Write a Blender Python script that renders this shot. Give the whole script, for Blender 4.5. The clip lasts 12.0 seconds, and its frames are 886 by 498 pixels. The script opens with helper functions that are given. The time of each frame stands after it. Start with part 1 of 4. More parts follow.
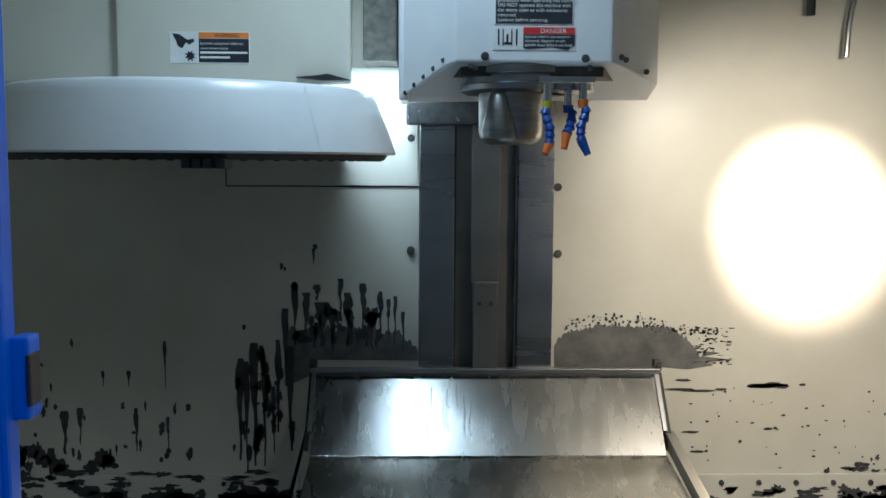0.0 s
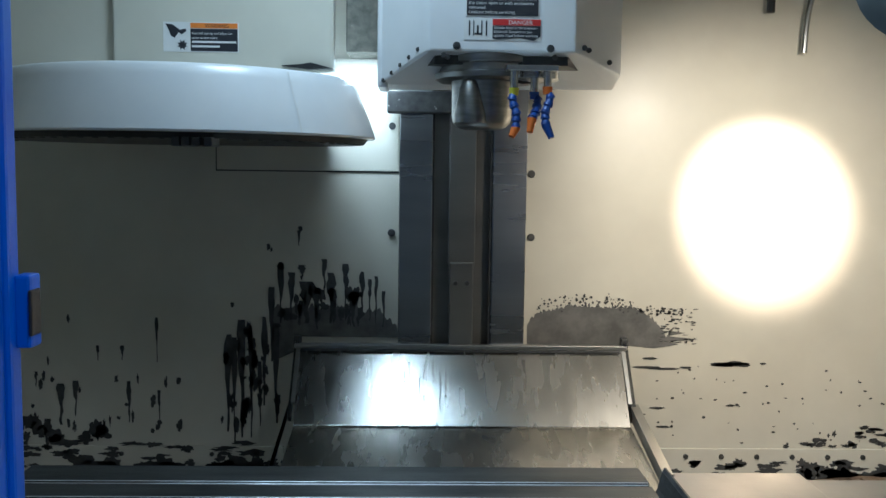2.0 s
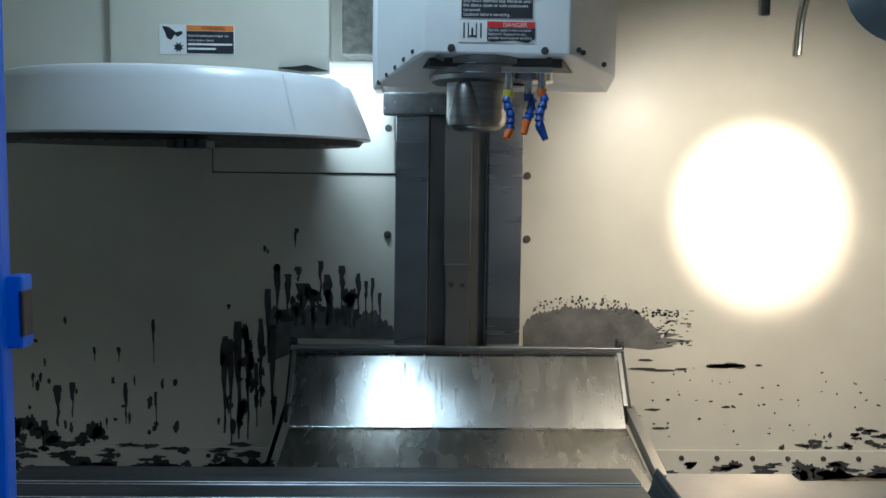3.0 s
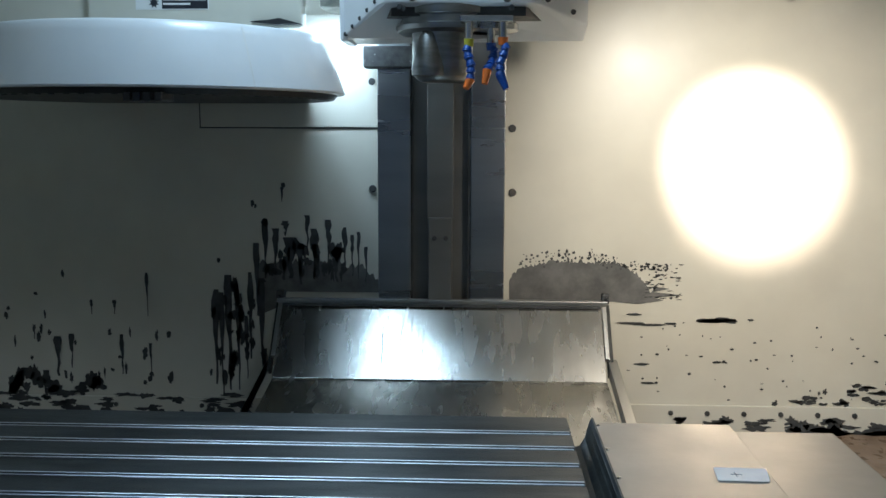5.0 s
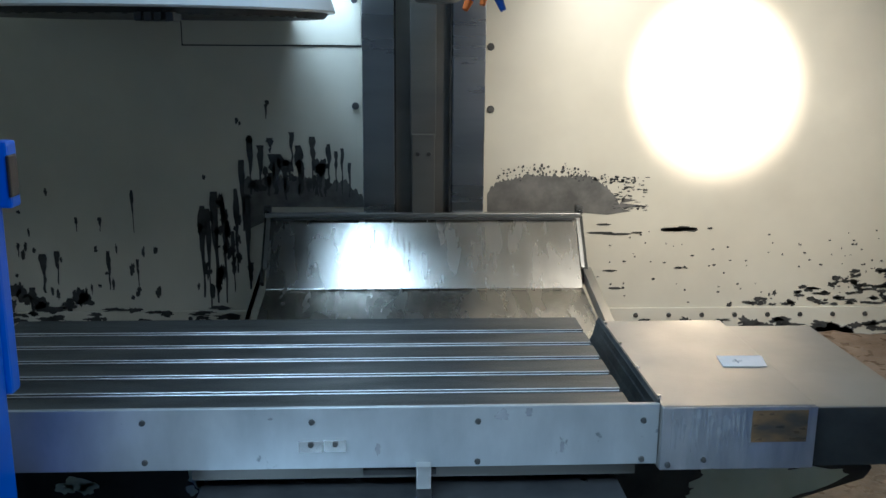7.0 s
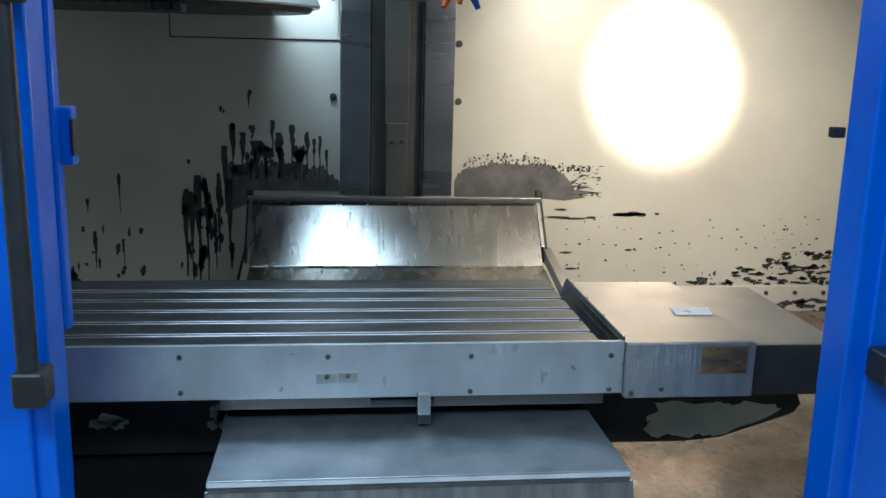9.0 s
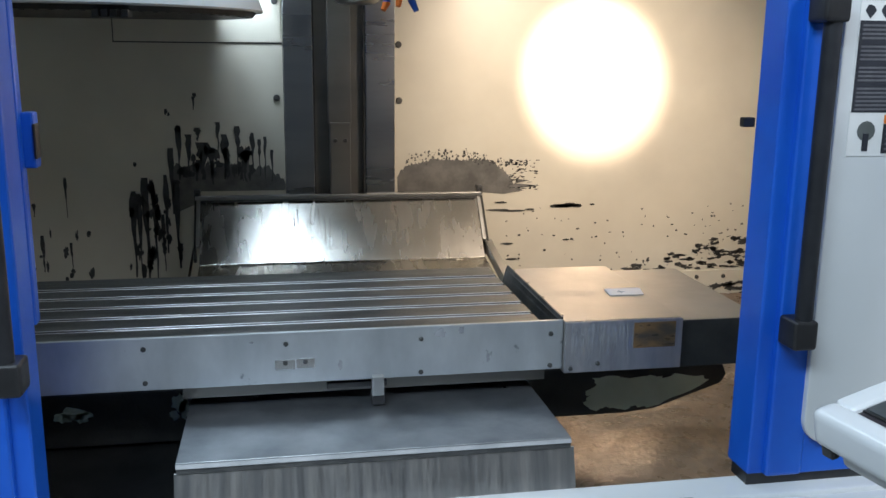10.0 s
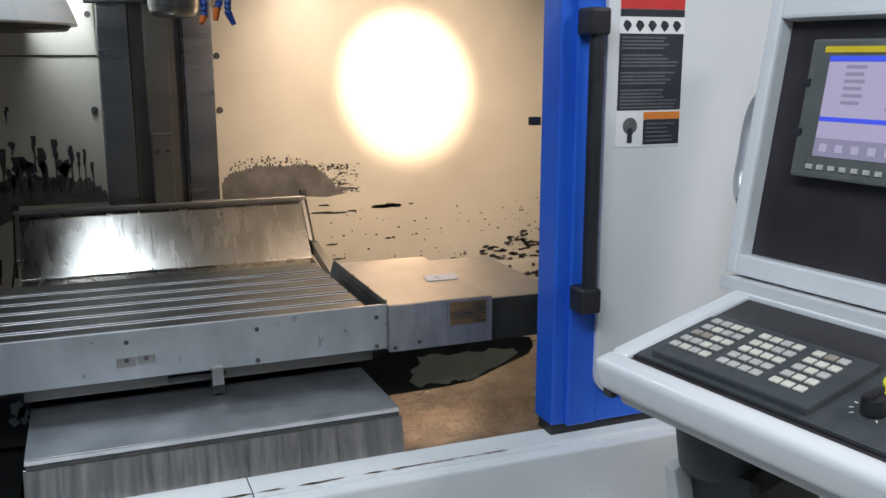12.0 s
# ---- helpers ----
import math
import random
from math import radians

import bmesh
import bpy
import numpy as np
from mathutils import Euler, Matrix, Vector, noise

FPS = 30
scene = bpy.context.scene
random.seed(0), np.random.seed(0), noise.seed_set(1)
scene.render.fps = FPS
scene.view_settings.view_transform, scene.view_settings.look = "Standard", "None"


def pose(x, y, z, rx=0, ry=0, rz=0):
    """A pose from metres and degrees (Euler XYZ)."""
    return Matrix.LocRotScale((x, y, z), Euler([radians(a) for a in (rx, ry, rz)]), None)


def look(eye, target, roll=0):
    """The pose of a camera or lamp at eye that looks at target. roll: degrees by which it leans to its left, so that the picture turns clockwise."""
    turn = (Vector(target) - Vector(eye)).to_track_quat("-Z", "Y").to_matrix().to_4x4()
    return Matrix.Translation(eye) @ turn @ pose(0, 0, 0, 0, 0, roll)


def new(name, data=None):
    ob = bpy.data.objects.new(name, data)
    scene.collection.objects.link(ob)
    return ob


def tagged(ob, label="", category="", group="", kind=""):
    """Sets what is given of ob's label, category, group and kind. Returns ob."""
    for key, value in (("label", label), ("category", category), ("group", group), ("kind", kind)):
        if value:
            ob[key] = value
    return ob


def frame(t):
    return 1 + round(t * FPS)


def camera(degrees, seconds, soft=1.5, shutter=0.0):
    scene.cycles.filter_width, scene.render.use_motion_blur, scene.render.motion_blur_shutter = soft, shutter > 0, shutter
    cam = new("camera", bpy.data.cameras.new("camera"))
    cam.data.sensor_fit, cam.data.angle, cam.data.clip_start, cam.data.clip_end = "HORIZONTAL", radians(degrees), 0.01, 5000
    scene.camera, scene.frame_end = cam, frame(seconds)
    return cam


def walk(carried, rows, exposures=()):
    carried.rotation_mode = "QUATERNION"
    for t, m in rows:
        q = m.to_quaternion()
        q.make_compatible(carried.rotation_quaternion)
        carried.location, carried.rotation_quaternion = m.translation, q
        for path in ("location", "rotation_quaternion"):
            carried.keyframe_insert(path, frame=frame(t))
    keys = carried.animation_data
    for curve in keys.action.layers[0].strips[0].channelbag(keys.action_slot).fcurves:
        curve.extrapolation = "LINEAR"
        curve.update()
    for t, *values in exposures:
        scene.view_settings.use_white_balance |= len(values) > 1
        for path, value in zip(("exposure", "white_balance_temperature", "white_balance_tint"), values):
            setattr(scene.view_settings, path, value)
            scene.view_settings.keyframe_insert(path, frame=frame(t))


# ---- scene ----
cam = camera(52.00, 12.0)

PATH = [
    (0.0, pose(0.0276, -1.0607, 1.5134, 84.490, -0.330, -1.343)),
    (0.5, pose(0.0587, -1.1106, 1.4879, 84.622, -0.196, -1.538)),
    (1.0, pose(0.0658, -1.1535, 1.4645, 85.114, -0.226, -1.478)),
    (1.5, pose(0.0836, -1.1967, 1.4617, 84.900, -0.585, -1.288)),
    (2.0, pose(0.0867, -1.2199, 1.4584, 84.755, -0.764, -1.449)),
    (2.5, pose(0.0900, -1.2275, 1.4572, 84.923, -0.539, -1.686)),
    (4.5, pose(0.2734, -1.2232, 1.4512, 83.955, -1.317, 1.222)),
    (5.0, pose(0.3541, -1.2267, 1.4345, 82.431, -0.185, 2.404)),
    (5.5, pose(0.3055, -1.2492, 1.4339, 80.949, -0.512, 1.294)),
    (6.0, pose(0.2659, -1.2765, 1.4457, 79.627, -0.266, 0.487)),
    (6.5, pose(0.2330, -1.2940, 1.4367, 78.634, -0.342, -0.466)),
    (7.0, pose(0.1441, -1.3631, 1.4541, 77.081, -0.393, -2.699)),
    (9.0, pose(0.0208, -1.6131, 1.4181, 77.528, -1.436, -6.298)),
    (9.5, pose(0.0122, -1.6675, 1.4183, 77.438, -1.108, -6.849)),
    (10.0, pose(-0.0075, -1.7283, 1.4246, 77.514, -0.610, -10.260)),
    (10.5, pose(-0.0250, -1.7908, 1.4293, 77.478, -0.312, -14.689)),
    (11.0, pose(-0.0439, -1.8619, 1.4282, 77.558, -0.216, -17.359)),
    (11.5, pose(-0.0459, -1.8983, 1.4323, 77.736, -0.238, -19.442)),
    (12.0, pose(-0.0543, -1.9169, 1.4314, 78.051, -0.001, -21.556)),
]

walk(cam, PATH, exposures=[(0.0, 0.33, 5750, 8), (4.3, 0.36, 5700, 8), (7.5, 0.54, 5500, 8), (9.3, 0.60, 5850, 9), (10.6, 0.44, 6950, 22), (12.0, 0.38, 7100, 22)])

# ---------------------------------------------------------------- world and lights
world = bpy.data.worlds.new("world")
scene.world = world
world.use_nodes = True
world.node_tree.nodes["Background"].inputs[0].default_value = (0.55, 0.65, 0.8, 1)
world.node_tree.nodes["Background"].inputs[1].default_value = 0.25


def area(name, eye, target, sx, sy, power, col):
    d = bpy.data.lights.new(name, "AREA")
    d.shape, d.size, d.size_y, d.energy, d.color = "RECTANGLE", sx, sy, power, col
    ob = new(name, d)
    ob.matrix_world = look(eye, target)
    return ob


# shop ceiling lights outside the machine, cool white
area("shop_light", (-1.3, -2.6, 3.7), (0.1, 0.2, 1.2), 2.4, 0.5, 98, (0.68, 0.88, 1.0))
# unseen fill light added under the column flank, for wall and sheet glare
area("column_fill_light", (-0.10, 1.60, 1.78), (-0.10, 1.70, 1.0), 0.17, 0.14, 2.1, (0.70, 0.88, 1.0))
# unseen roof light added over the table to brighten the drum
area("roof_fill_light", (-0.05, 0.80, 2.6), (-0.05, 1.0, 1.0), 0.36, 0.2, 8.2, (0.68, 0.88, 1.0))
area("shop_light", (3.1, -2.7, 3.6), (1.0, -0.4, 0.9), 2.4, 0.5, 64, (0.86, 0.95, 1.0))
# machine work lamp
sp = bpy.data.lights.new("work_lamp_beam", "SPOT")
sp.energy, sp.color, sp.spot_size, sp.spot_blend, sp.shadow_soft_size = 470, (1.0, 0.76, 0.56), radians(28), 1.0, 0.03
beam = new("work_lamp_beam", sp)
beam.matrix_world = look((1.02, 0.52, 1.79), (1.235, 1.78, 1.325))
sp2 = bpy.data.lights.new("work_lamp_spill", "SPOT")
sp2.energy, sp2.color, sp2.spot_size, sp2.spot_blend, sp2.shadow_soft_size = 74, (1.0, 0.84, 0.64), radians(88), 1.0, 0.08
spill = new("work_lamp_spill", sp2)
spill.matrix_world = look((1.02, 0.52, 1.79), (1.15, 1.7, 1.15))


# ---------------------------------------------------------------- materials
def ramp(nt, fac, stops):
    n = nt.nodes.new("ShaderNodeValToRGB")
    el = n.color_ramp.elements
    while len(el) < len(stops):
        el.new(0.5)
    for e, (p, c) in zip(el, stops):
        e.position, e.color = p, (*c, 1) if len(c) == 3 else c
    nt.links.new(fac, n.inputs[0])
    return n.outputs[0]


def noise_tex(nt, scale, detail=4, stretch=(1, 1, 1), rough=0.55):
    tc = nt.nodes.new("ShaderNodeNewGeometry")
    mp = nt.nodes.new("ShaderNodeMapping")
    mp.inputs["Scale"].default_value = stretch
    n = nt.nodes.new("ShaderNodeTexNoise")
    n.inputs["Scale"].default_value, n.inputs["Detail"].default_value, n.inputs["Roughness"].default_value = scale, detail, rough
    nt.links.new(tc.outputs["Position"], mp.inputs[0])
    nt.links.new(mp.outputs[0], n.inputs["Vector"])
    return n.outputs["Fac"]


def material(name, a, b, rough=0.5, metal=0.0, scale=6, stretch=(1, 1, 1), fine=120, bump=0.05, rvar=0.15, spec=0.5, speck=None, coat=0.0):
    """Two colours over broad patches, finer grain in gloss and relief, optional dark specks."""
    m = bpy.data.materials.new(name)
    m.use_nodes = True
    nt = m.node_tree
    p = nt.nodes["Principled BSDF"]
    p.inputs["Metallic"].default_value = metal
    p.inputs["Specular IOR Level"].default_value = spec
    p.inputs["Coat Weight"].default_value = coat
    col = ramp(nt, noise_tex(nt, scale, 5, stretch), [(0.32, a), (0.68, b)])
    f2 = noise_tex(nt, fine, 3, stretch)
    if speck:
        mask = ramp(nt, noise_tex(nt, speck[0], 6, speck[3] if len(speck) > 3 else (1, 1, 1), 0.65), [(speck[1], (0, 0, 0)), (speck[1] + 0.03, (1, 1, 1))])
        mix = nt.nodes.new("ShaderNodeMix")
        mix.data_type = "RGBA"
        nt.links.new(mask, mix.inputs[0])
        nt.links.new(col, mix.inputs[6])
        mix.inputs[7].default_value = (*speck[2], 1)
        col = mix.outputs[2]
    nt.links.new(col, p.inputs["Base Color"])
    mr = nt.nodes.new("ShaderNodeMapRange")
    mr.inputs["To Min"].default_value, mr.inputs["To Max"].default_value = max(0.03, rough - rvar), min(1, rough + rvar)
    nt.links.new(noise_tex(nt, scale * 2.3, 5, stretch), mr.inputs["Value"])
    nt.links.new(mr.outputs[0], p.inputs["Roughness"])
    bn = nt.nodes.new("ShaderNodeBump")
    bn.inputs["Strength"].default_value, bn.inputs["Distance"].default_value = bump, 0.004
    nt.links.new(f2, bn.inputs["Height"])
    nt.links.new(bn.outputs[0], p.inputs["Normal"])
    return m


def glow(name, c, strength):
    m = bpy.data.materials.new(name)
    m.use_nodes = True
    p = m.node_tree.nodes["Principled BSDF"]
    p.inputs["Base Color"].default_value = (*c, 1)
    p.inputs["Emission Color"].default_value = (*c, 1)
    p.inputs["Emission Strength"].default_value = strength
    p.inputs["Roughness"].default_value = 0.2
    return m


M_WALL = material("cream_enamel", (0.60, 0.57, 0.48), (0.68, 0.65, 0.55), 0.36, 0, 3, fine=300, bump=0.02, rvar=0.08, speck=(46, 0.735, (0.05, 0.05, 0.05)))
M_BARE_SHADE = material("bare_metal_and_shade", (0.035, 0.037, 0.038), (0.085, 0.085, 0.082), 0.55, 0.2, 18, bump=0.2)
M_WHITE = material("white_enamel", (0.72, 0.74, 0.75), (0.80, 0.81, 0.81), 0.33, 0, 4, fine=200, bump=0.02, rvar=0.08, coat=0.2)
M_PANEL = material("pale_grey_enamel", (0.62, 0.64, 0.64), (0.68, 0.69, 0.69), 0.42, 0, 3, fine=200, bump=0.03, rvar=0.06)
M_SILL = material("chipped_white_enamel", (0.66, 0.69, 0.70), (0.74, 0.76, 0.76), 0.42, 0, 5, fine=200, bump=0.04, speck=(26, 0.70, (0.16, 0.13, 0.11), (1, 3, 3)))
M_BLUE = material("blue_enamel", (0.004, 0.085, 0.50), (0.008, 0.12, 0.60), 0.38, 0, 5, fine=150, bump=0.03, coat=0.15)
M_BLACK = material("black_plastic", (0.012, 0.012, 0.013), (0.025, 0.025, 0.026), 0.42, 0, 20, bump=0.05, speck=(70, 0.72, (0.25, 0.25, 0.25)))
M_DARK = material("dark_oily_metal", (0.025, 0.027, 0.027), (0.055, 0.056, 0.052), 0.45, 0.4, 9, bump=0.15)
M_TABLE = material("oiled_cast_iron", (0.060, 0.064, 0.064), (0.125, 0.13, 0.128), 0.40, 0.8, 7, (0.6, 3, 1), fine=180, bump=0.12, rvar=0.12, speck=(60, 0.74, (0.04, 0.04, 0.04)))
M_STEEL = material("brushed_steel", (0.42, 0.42, 0.41), (0.56, 0.56, 0.54), 0.36, 1.0, 4, (1, 0.5, 0.5), fine=160, bump=0.06, rvar=0.1, speck=(22, 0.76, (0.22, 0.21, 0.2)))
M_NOSE = material("dull_machined_steel", (0.20, 0.20, 0.195), (0.32, 0.32, 0.31), 0.34, 1.0, 12, (1, 1, 5), fine=60, bump=0.02, rvar=0.08)
M_COVER = material("oily_steel_sheet", (0.46, 0.45, 0.42), (0.58, 0.565, 0.53), 0.27, 1.0, 3, (3.0, 0.8, 0.8), fine=200, bump=0.015, rvar=0.08)
M_WIPER = material("blackened_flaking_paint", (0.02, 0.02, 0.02), (0.05, 0.05, 0.048), 0.6, 0.1, 30, bump=0.4, speck=(34, 0.66, (0.30, 0.30, 0.27)))
M_FCOVER = material("scuffed_steel_sheet", (0.24, 0.26, 0.28), (0.46, 0.48, 0.50), 0.36, 0.9, 7, fine=90, bump=0.08, rvar=0.16, speck=(24, 0.72, (0.05, 0.05, 0.05)))
M_STREAK = material("streaked_steel_front", (0.34, 0.34, 0.34), (0.62, 0.60, 0.57), 0.34, 0.95, 9, (5, 1, 0.35), fine=90, bump=0.04, rvar=0.14)
M_APRON = material("worn_aluminium", (0.42, 0.45, 0.47), (0.60, 0.63, 0.65), 0.44, 0.85, 9, (1, 1, 0.5), fine=120, bump=0.06, rvar=0.16, speck=(15, 0.66, (0.26, 0.28, 0.3)))
M_BOX = material("drip_stained_steel", (0.30, 0.31, 0.34), (0.50, 0.50, 0.52), 0.42, 0.9, 8, (4, 1, 0.7), fine=120, bump=0.06, rvar=0.15)
M_DRIP = material("dull_drip_mark", (0.20, 0.21, 0.23), (0.34, 0.35, 0.37), 0.6, 0.4, 40, bump=0.05)
M_BOXTOP = material("warm_steel_sheet", (0.36, 0.34, 0.32), (0.46, 0.44, 0.41), 0.46, 0.85, 4, fine=140, bump=0.05, speck=(34, 0.76, (0.12, 0.10, 0.08)))
# Tone bands along the ways stand in for their reflections.
M_GUIDE = material("ground_steel_way", (0.30, 0.31, 0.32), (0.44, 0.45, 0.46), 0.28, 1.0, 2.2, (0.3, 0.3, 2.5), fine=70, bump=0.03, rvar=0.08)
M_GUIDE2 = material("grey_way_cover", (0.17, 0.165, 0.15), (0.24, 0.23, 0.21), 0.42, 0.7, 3, (0.4, 0.4, 2), bump=0.04)
M_CAST = material("dirty_cast_grey", (0.12, 0.12, 0.10), (0.26, 0.25, 0.21), 0.7, 0.1, 30, bump=0.5, speck=(60, 0.66, (0.5, 0.5, 0.46)))
M_MINT = material("mint_old_paint", (0.50, 0.60, 0.48), (0.62, 0.70, 0.58), 0.5, 0, 12, bump=0.08)
M_CHIPS = material("wet_swarf_floor", (0.15, 0.10, 0.065), (0.33, 0.235, 0.165), 0.30, 0.15, 10, fine=60, bump=0.6, rvar=0.2)
M_NEARBLACK = material("near_black", (0.008, 0.009, 0.009), (0.02, 0.02, 0.02), 0.5, 0, 6)
M_LABEL = material("label_black", (0.018, 0.02, 0.028), (0.03, 0.032, 0.04), 0.4, 0, 20)
M_LWHITE = material("label_white", (0.72, 0.72, 0.70), (0.78, 0.78, 0.76), 0.45, 0, 25)
M_RED = material("label_red", (0.55, 0.03, 0.03), (0.62, 0.045, 0.04), 0.4, 0, 20)
M_ORANGE = material("label_orange", (0.75, 0.20, 0.03), (0.8, 0.24, 0.04), 0.4, 0, 20)
M_HOSEB = material("blue_hose_plastic", (0.01, 0.06, 0.30), (0.02, 0.09, 0.38), 0.35, 0, 60)
M_HOSEO = material("orange_hose_plastic", (0.75, 0.16, 0.02), (0.8, 0.2, 0.03), 0.4, 0, 60)
M_HOSEY = material("yellow_hose_plastic", (0.55, 0.5, 0.03), (0.6, 0.55, 0.05), 0.4, 0, 60)
M_HOSEC = material("clear_hose_plastic", (0.55, 0.62, 0.7), (0.6, 0.68, 0.75), 0.3, 0, 60)
M_CHROME = material("machined_steel", (0.5, 0.5, 0.5), (0.62, 0.62, 0.61), 0.2, 1.0, 12, fine=60, bump=0.02, rvar=0.08)
M_KEYPAD = material("charcoal_plastic", (0.04, 0.048, 0.052), (0.06, 0.068, 0.072), 0.5, 0, 20, fine=400, bump=0.05)
M_DECK = material("plum_black_deck", (0.022, 0.018, 0.022), (0.035, 0.03, 0.034), 0.4, 0, 10)
M_KEY = material("ivory_key", (0.62, 0.60, 0.50), (0.72, 0.70, 0.60), 0.5, 0, 40, speck=(150, 0.66, (0.25, 0.22, 0.18)))
M_BEZEL = material("olive_grey_bezel", (0.09, 0.10, 0.095), (0.12, 0.13, 0.125), 0.5, 0, 20, fine=400)
M_SCREEN = glow("screen_lilac", (0.36, 0.33, 0.46), 0.34)
M_GRIP = material("chipped_black_paint", (0.012, 0.013, 0.016), (0.022, 0.023, 0.027), 0.42, 0, 20, speck=(70, 0.73, (0.5, 0.5, 0.5)))
M_TEXT = material("label_print_grey", (0.09, 0.09, 0.10), (0.12, 0.12, 0.13), 0.5, 0, 40)
M_STRIPE = material("yellow_sticker", (0.70, 0.50, 0.02), (0.78, 0.58, 0.04), 0.4, 0, 20)
M_ALU = material("satin_aluminium", (0.55, 0.57, 0.58), (0.64, 0.66, 0.67), 0.38, 0.7, 12, fine=90, bump=0.03)
M_KEYB = material("worn_brown_key", (0.30, 0.25, 0.20), (0.40, 0.36, 0.31), 0.55, 0, 60)
M_KEYG = material("greyed_key", (0.46, 0.44, 0.42), (0.56, 0.54, 0.50), 0.5, 0, 60, speck=(150, 0.62, (0.2, 0.18, 0.16)))
M_SCRBAR = glow("screen_blue", (0.03, 0.06, 0.45), 0.8)
M_SCRGREY = glow("screen_grey", (0.17, 0.17, 0.24), 0.6)
M_YELLOW = material("yellow_plastic", (0.72, 0.72, 0.02), (0.8, 0.8, 0.05), 0.35, 0, 20)
M_STAIN = material("grey_stain", (0.085, 0.085, 0.08), (0.17, 0.165, 0.155), 0.6, 0.0, 16, bump=0.15)
# Pale colour for painted slot glints and the worn cover lip.
M_EDGE = material("worn_edge_highlight", (0.50, 0.52, 0.53), (0.66, 0.67, 0.68), 0.4, 0.5, 14)
M_PAPER = material("paper_card", (0.80, 0.68, 0.62), (0.86, 0.75, 0.69), 0.8, 0, 30)
M_STICKER = material("worn_gold_sticker", (0.10, 0.085, 0.06), (0.36, 0.20, 0.08), 0.3, 0.6, 26, (0.6, 1, 1.5))
M_FLOOR = material("grey_shop_floor", (0.20, 0.20, 0.19), (0.28, 0.28, 0.27), 0.5, 0, 3, bump=0.1)
M_ROOM = material("shop_wall_paint", (0.45, 0.46, 0.47), (0.52, 0.53, 0.54), 0.8, 0, 2)
M_LAMP = material("lamp_grey", (0.14, 0.17, 0.18), (0.18, 0.21, 0.22), 0.4, 0.3, 10)


# ---------------------------------------------------------------- mesh helpers
def cube(bm, x0, x1, y0, y1, z0, z1, bevel=0.0, seg=2):
    r = bmesh.ops.create_cube(bm, size=1)
    vs = r["verts"]
    for v in vs:
        v.co = ((x0 + x1) / 2 + v.co.x * (x1 - x0), (y0 + y1) / 2 + v.co.y * (y1 - y0), (z0 + z1) / 2 + v.co.z * (z1 - z0))
    if bevel:
        es = list({e for v in vs for e in v.link_edges})
        bmesh.ops.bevel(bm, geom=es, offset=bevel, segments=seg, profile=0.6, affect="EDGES")
    return bm


def box(x0, x1, y0, y1, z0, z1, bevel=0.0, seg=2):
    return cube(bmesh.new(), x0, x1, y0, y1, z0, z1, bevel, seg)


def prism(pts, depth, axis="y", bevel=0.0):
    """A polygon swept along an axis; pts in the other two axes, depth = (from, to)."""
    bm = bmesh.new()
    put = {"y": lambda a, b, d: (a, d, b), "x": lambda a, b, d: (d, a, b), "z": lambda a, b, d: (a, b, d)}[axis]
    f = bm.faces.new([bm.verts.new(put(a, b, depth[0])) for a, b in pts])
    r = bmesh.ops.extrude_face_region(bm, geom=[f])
    for g in r["geom"]:
        if isinstance(g, bmesh.types.BMVert):
            g.co["xyz".index(axis)] = depth[1]
    bmesh.ops.recalc_face_normals(bm, faces=bm.faces)
    if bevel:
        bmesh.ops.bevel(bm, geom=list(bm.edges), offset=bevel, segments=2, profile=0.6, affect="EDGES")
    return bm


def rod(bm, a, b, r0, r1=None, n=20):
    a, b = Vector(a), Vector(b)
    d = b - a
    m = Matrix.Translation((a + b) / 2) @ d.to_track_quat("Z", "Y").to_matrix().to_4x4()
    bmesh.ops.create_cone(bm, cap_ends=True, segments=n, radius1=r0, radius2=r0 if r1 is None else r1, depth=d.length, matrix=m)
    return bm


def lathe(profile, centre, n=40):
    """Turned shape: profile of (radius, z) about a vertical axis."""
    bm = bmesh.new()
    rings = []
    for r, z in profile:
        rings.append([bm.verts.new((centre[0] + r * math.cos(2 * math.pi * i / n), centre[1] + r * math.sin(2 * math.pi * i / n), z)) for i in range(n)])
    for lo, hi in zip(rings, rings[1:]):
        for i in range(n):
            bm.faces.new((lo[i], lo[(i + 1) % n], hi[(i + 1) % n], hi[i]))
    bm.faces.new(list(reversed(rings[0])))
    bm.faces.new(rings[-1])
    bmesh.ops.recalc_face_normals(bm, faces=bm.faces)
    return bm


def tube(pts, r, n=12):
    cu = bpy.data.curves.new("tube", "CURVE")
    cu.dimensions, cu.bevel_depth, cu.bevel_resolution, cu.use_fill_caps = "3D", r, max(2, n // 4), True
    s = cu.splines.new("BEZIER")
    s.bezier_points.add(len(pts) - 1)
    for b, p in zip(s.bezier_points, pts):
        b.co, b.handle_left_type, b.handle_right_type = p, "AUTO", "AUTO"
    ob = bpy.data.objects.new("tube", cu)
    scene.collection.objects.link(ob)
    me = bpy.data.meshes.new_from_object(ob)
    bpy.data.objects.remove(ob)
    bm = bmesh.new()
    bm.from_mesh(me)
    bpy.data.meshes.remove(me)
    return bm


def lettering(text, size, m):
    """Flat letters of the built-in font, placed by the matrix m (x along the line, y up)."""
    cu = bpy.data.curves.new("letters", "FONT")
    cu.body, cu.size, cu.extrude = text, size, 0.0002
    ob = bpy.data.objects.new("letters", cu)
    scene.collection.objects.link(ob)
    me = bpy.data.meshes.new_from_object(ob)
    bpy.data.objects.remove(ob)
    bm = bmesh.new()
    bm.from_mesh(me)
    bpy.data.meshes.remove(me)
    bmesh.ops.transform(bm, matrix=m, verts=bm.verts)
    return bm


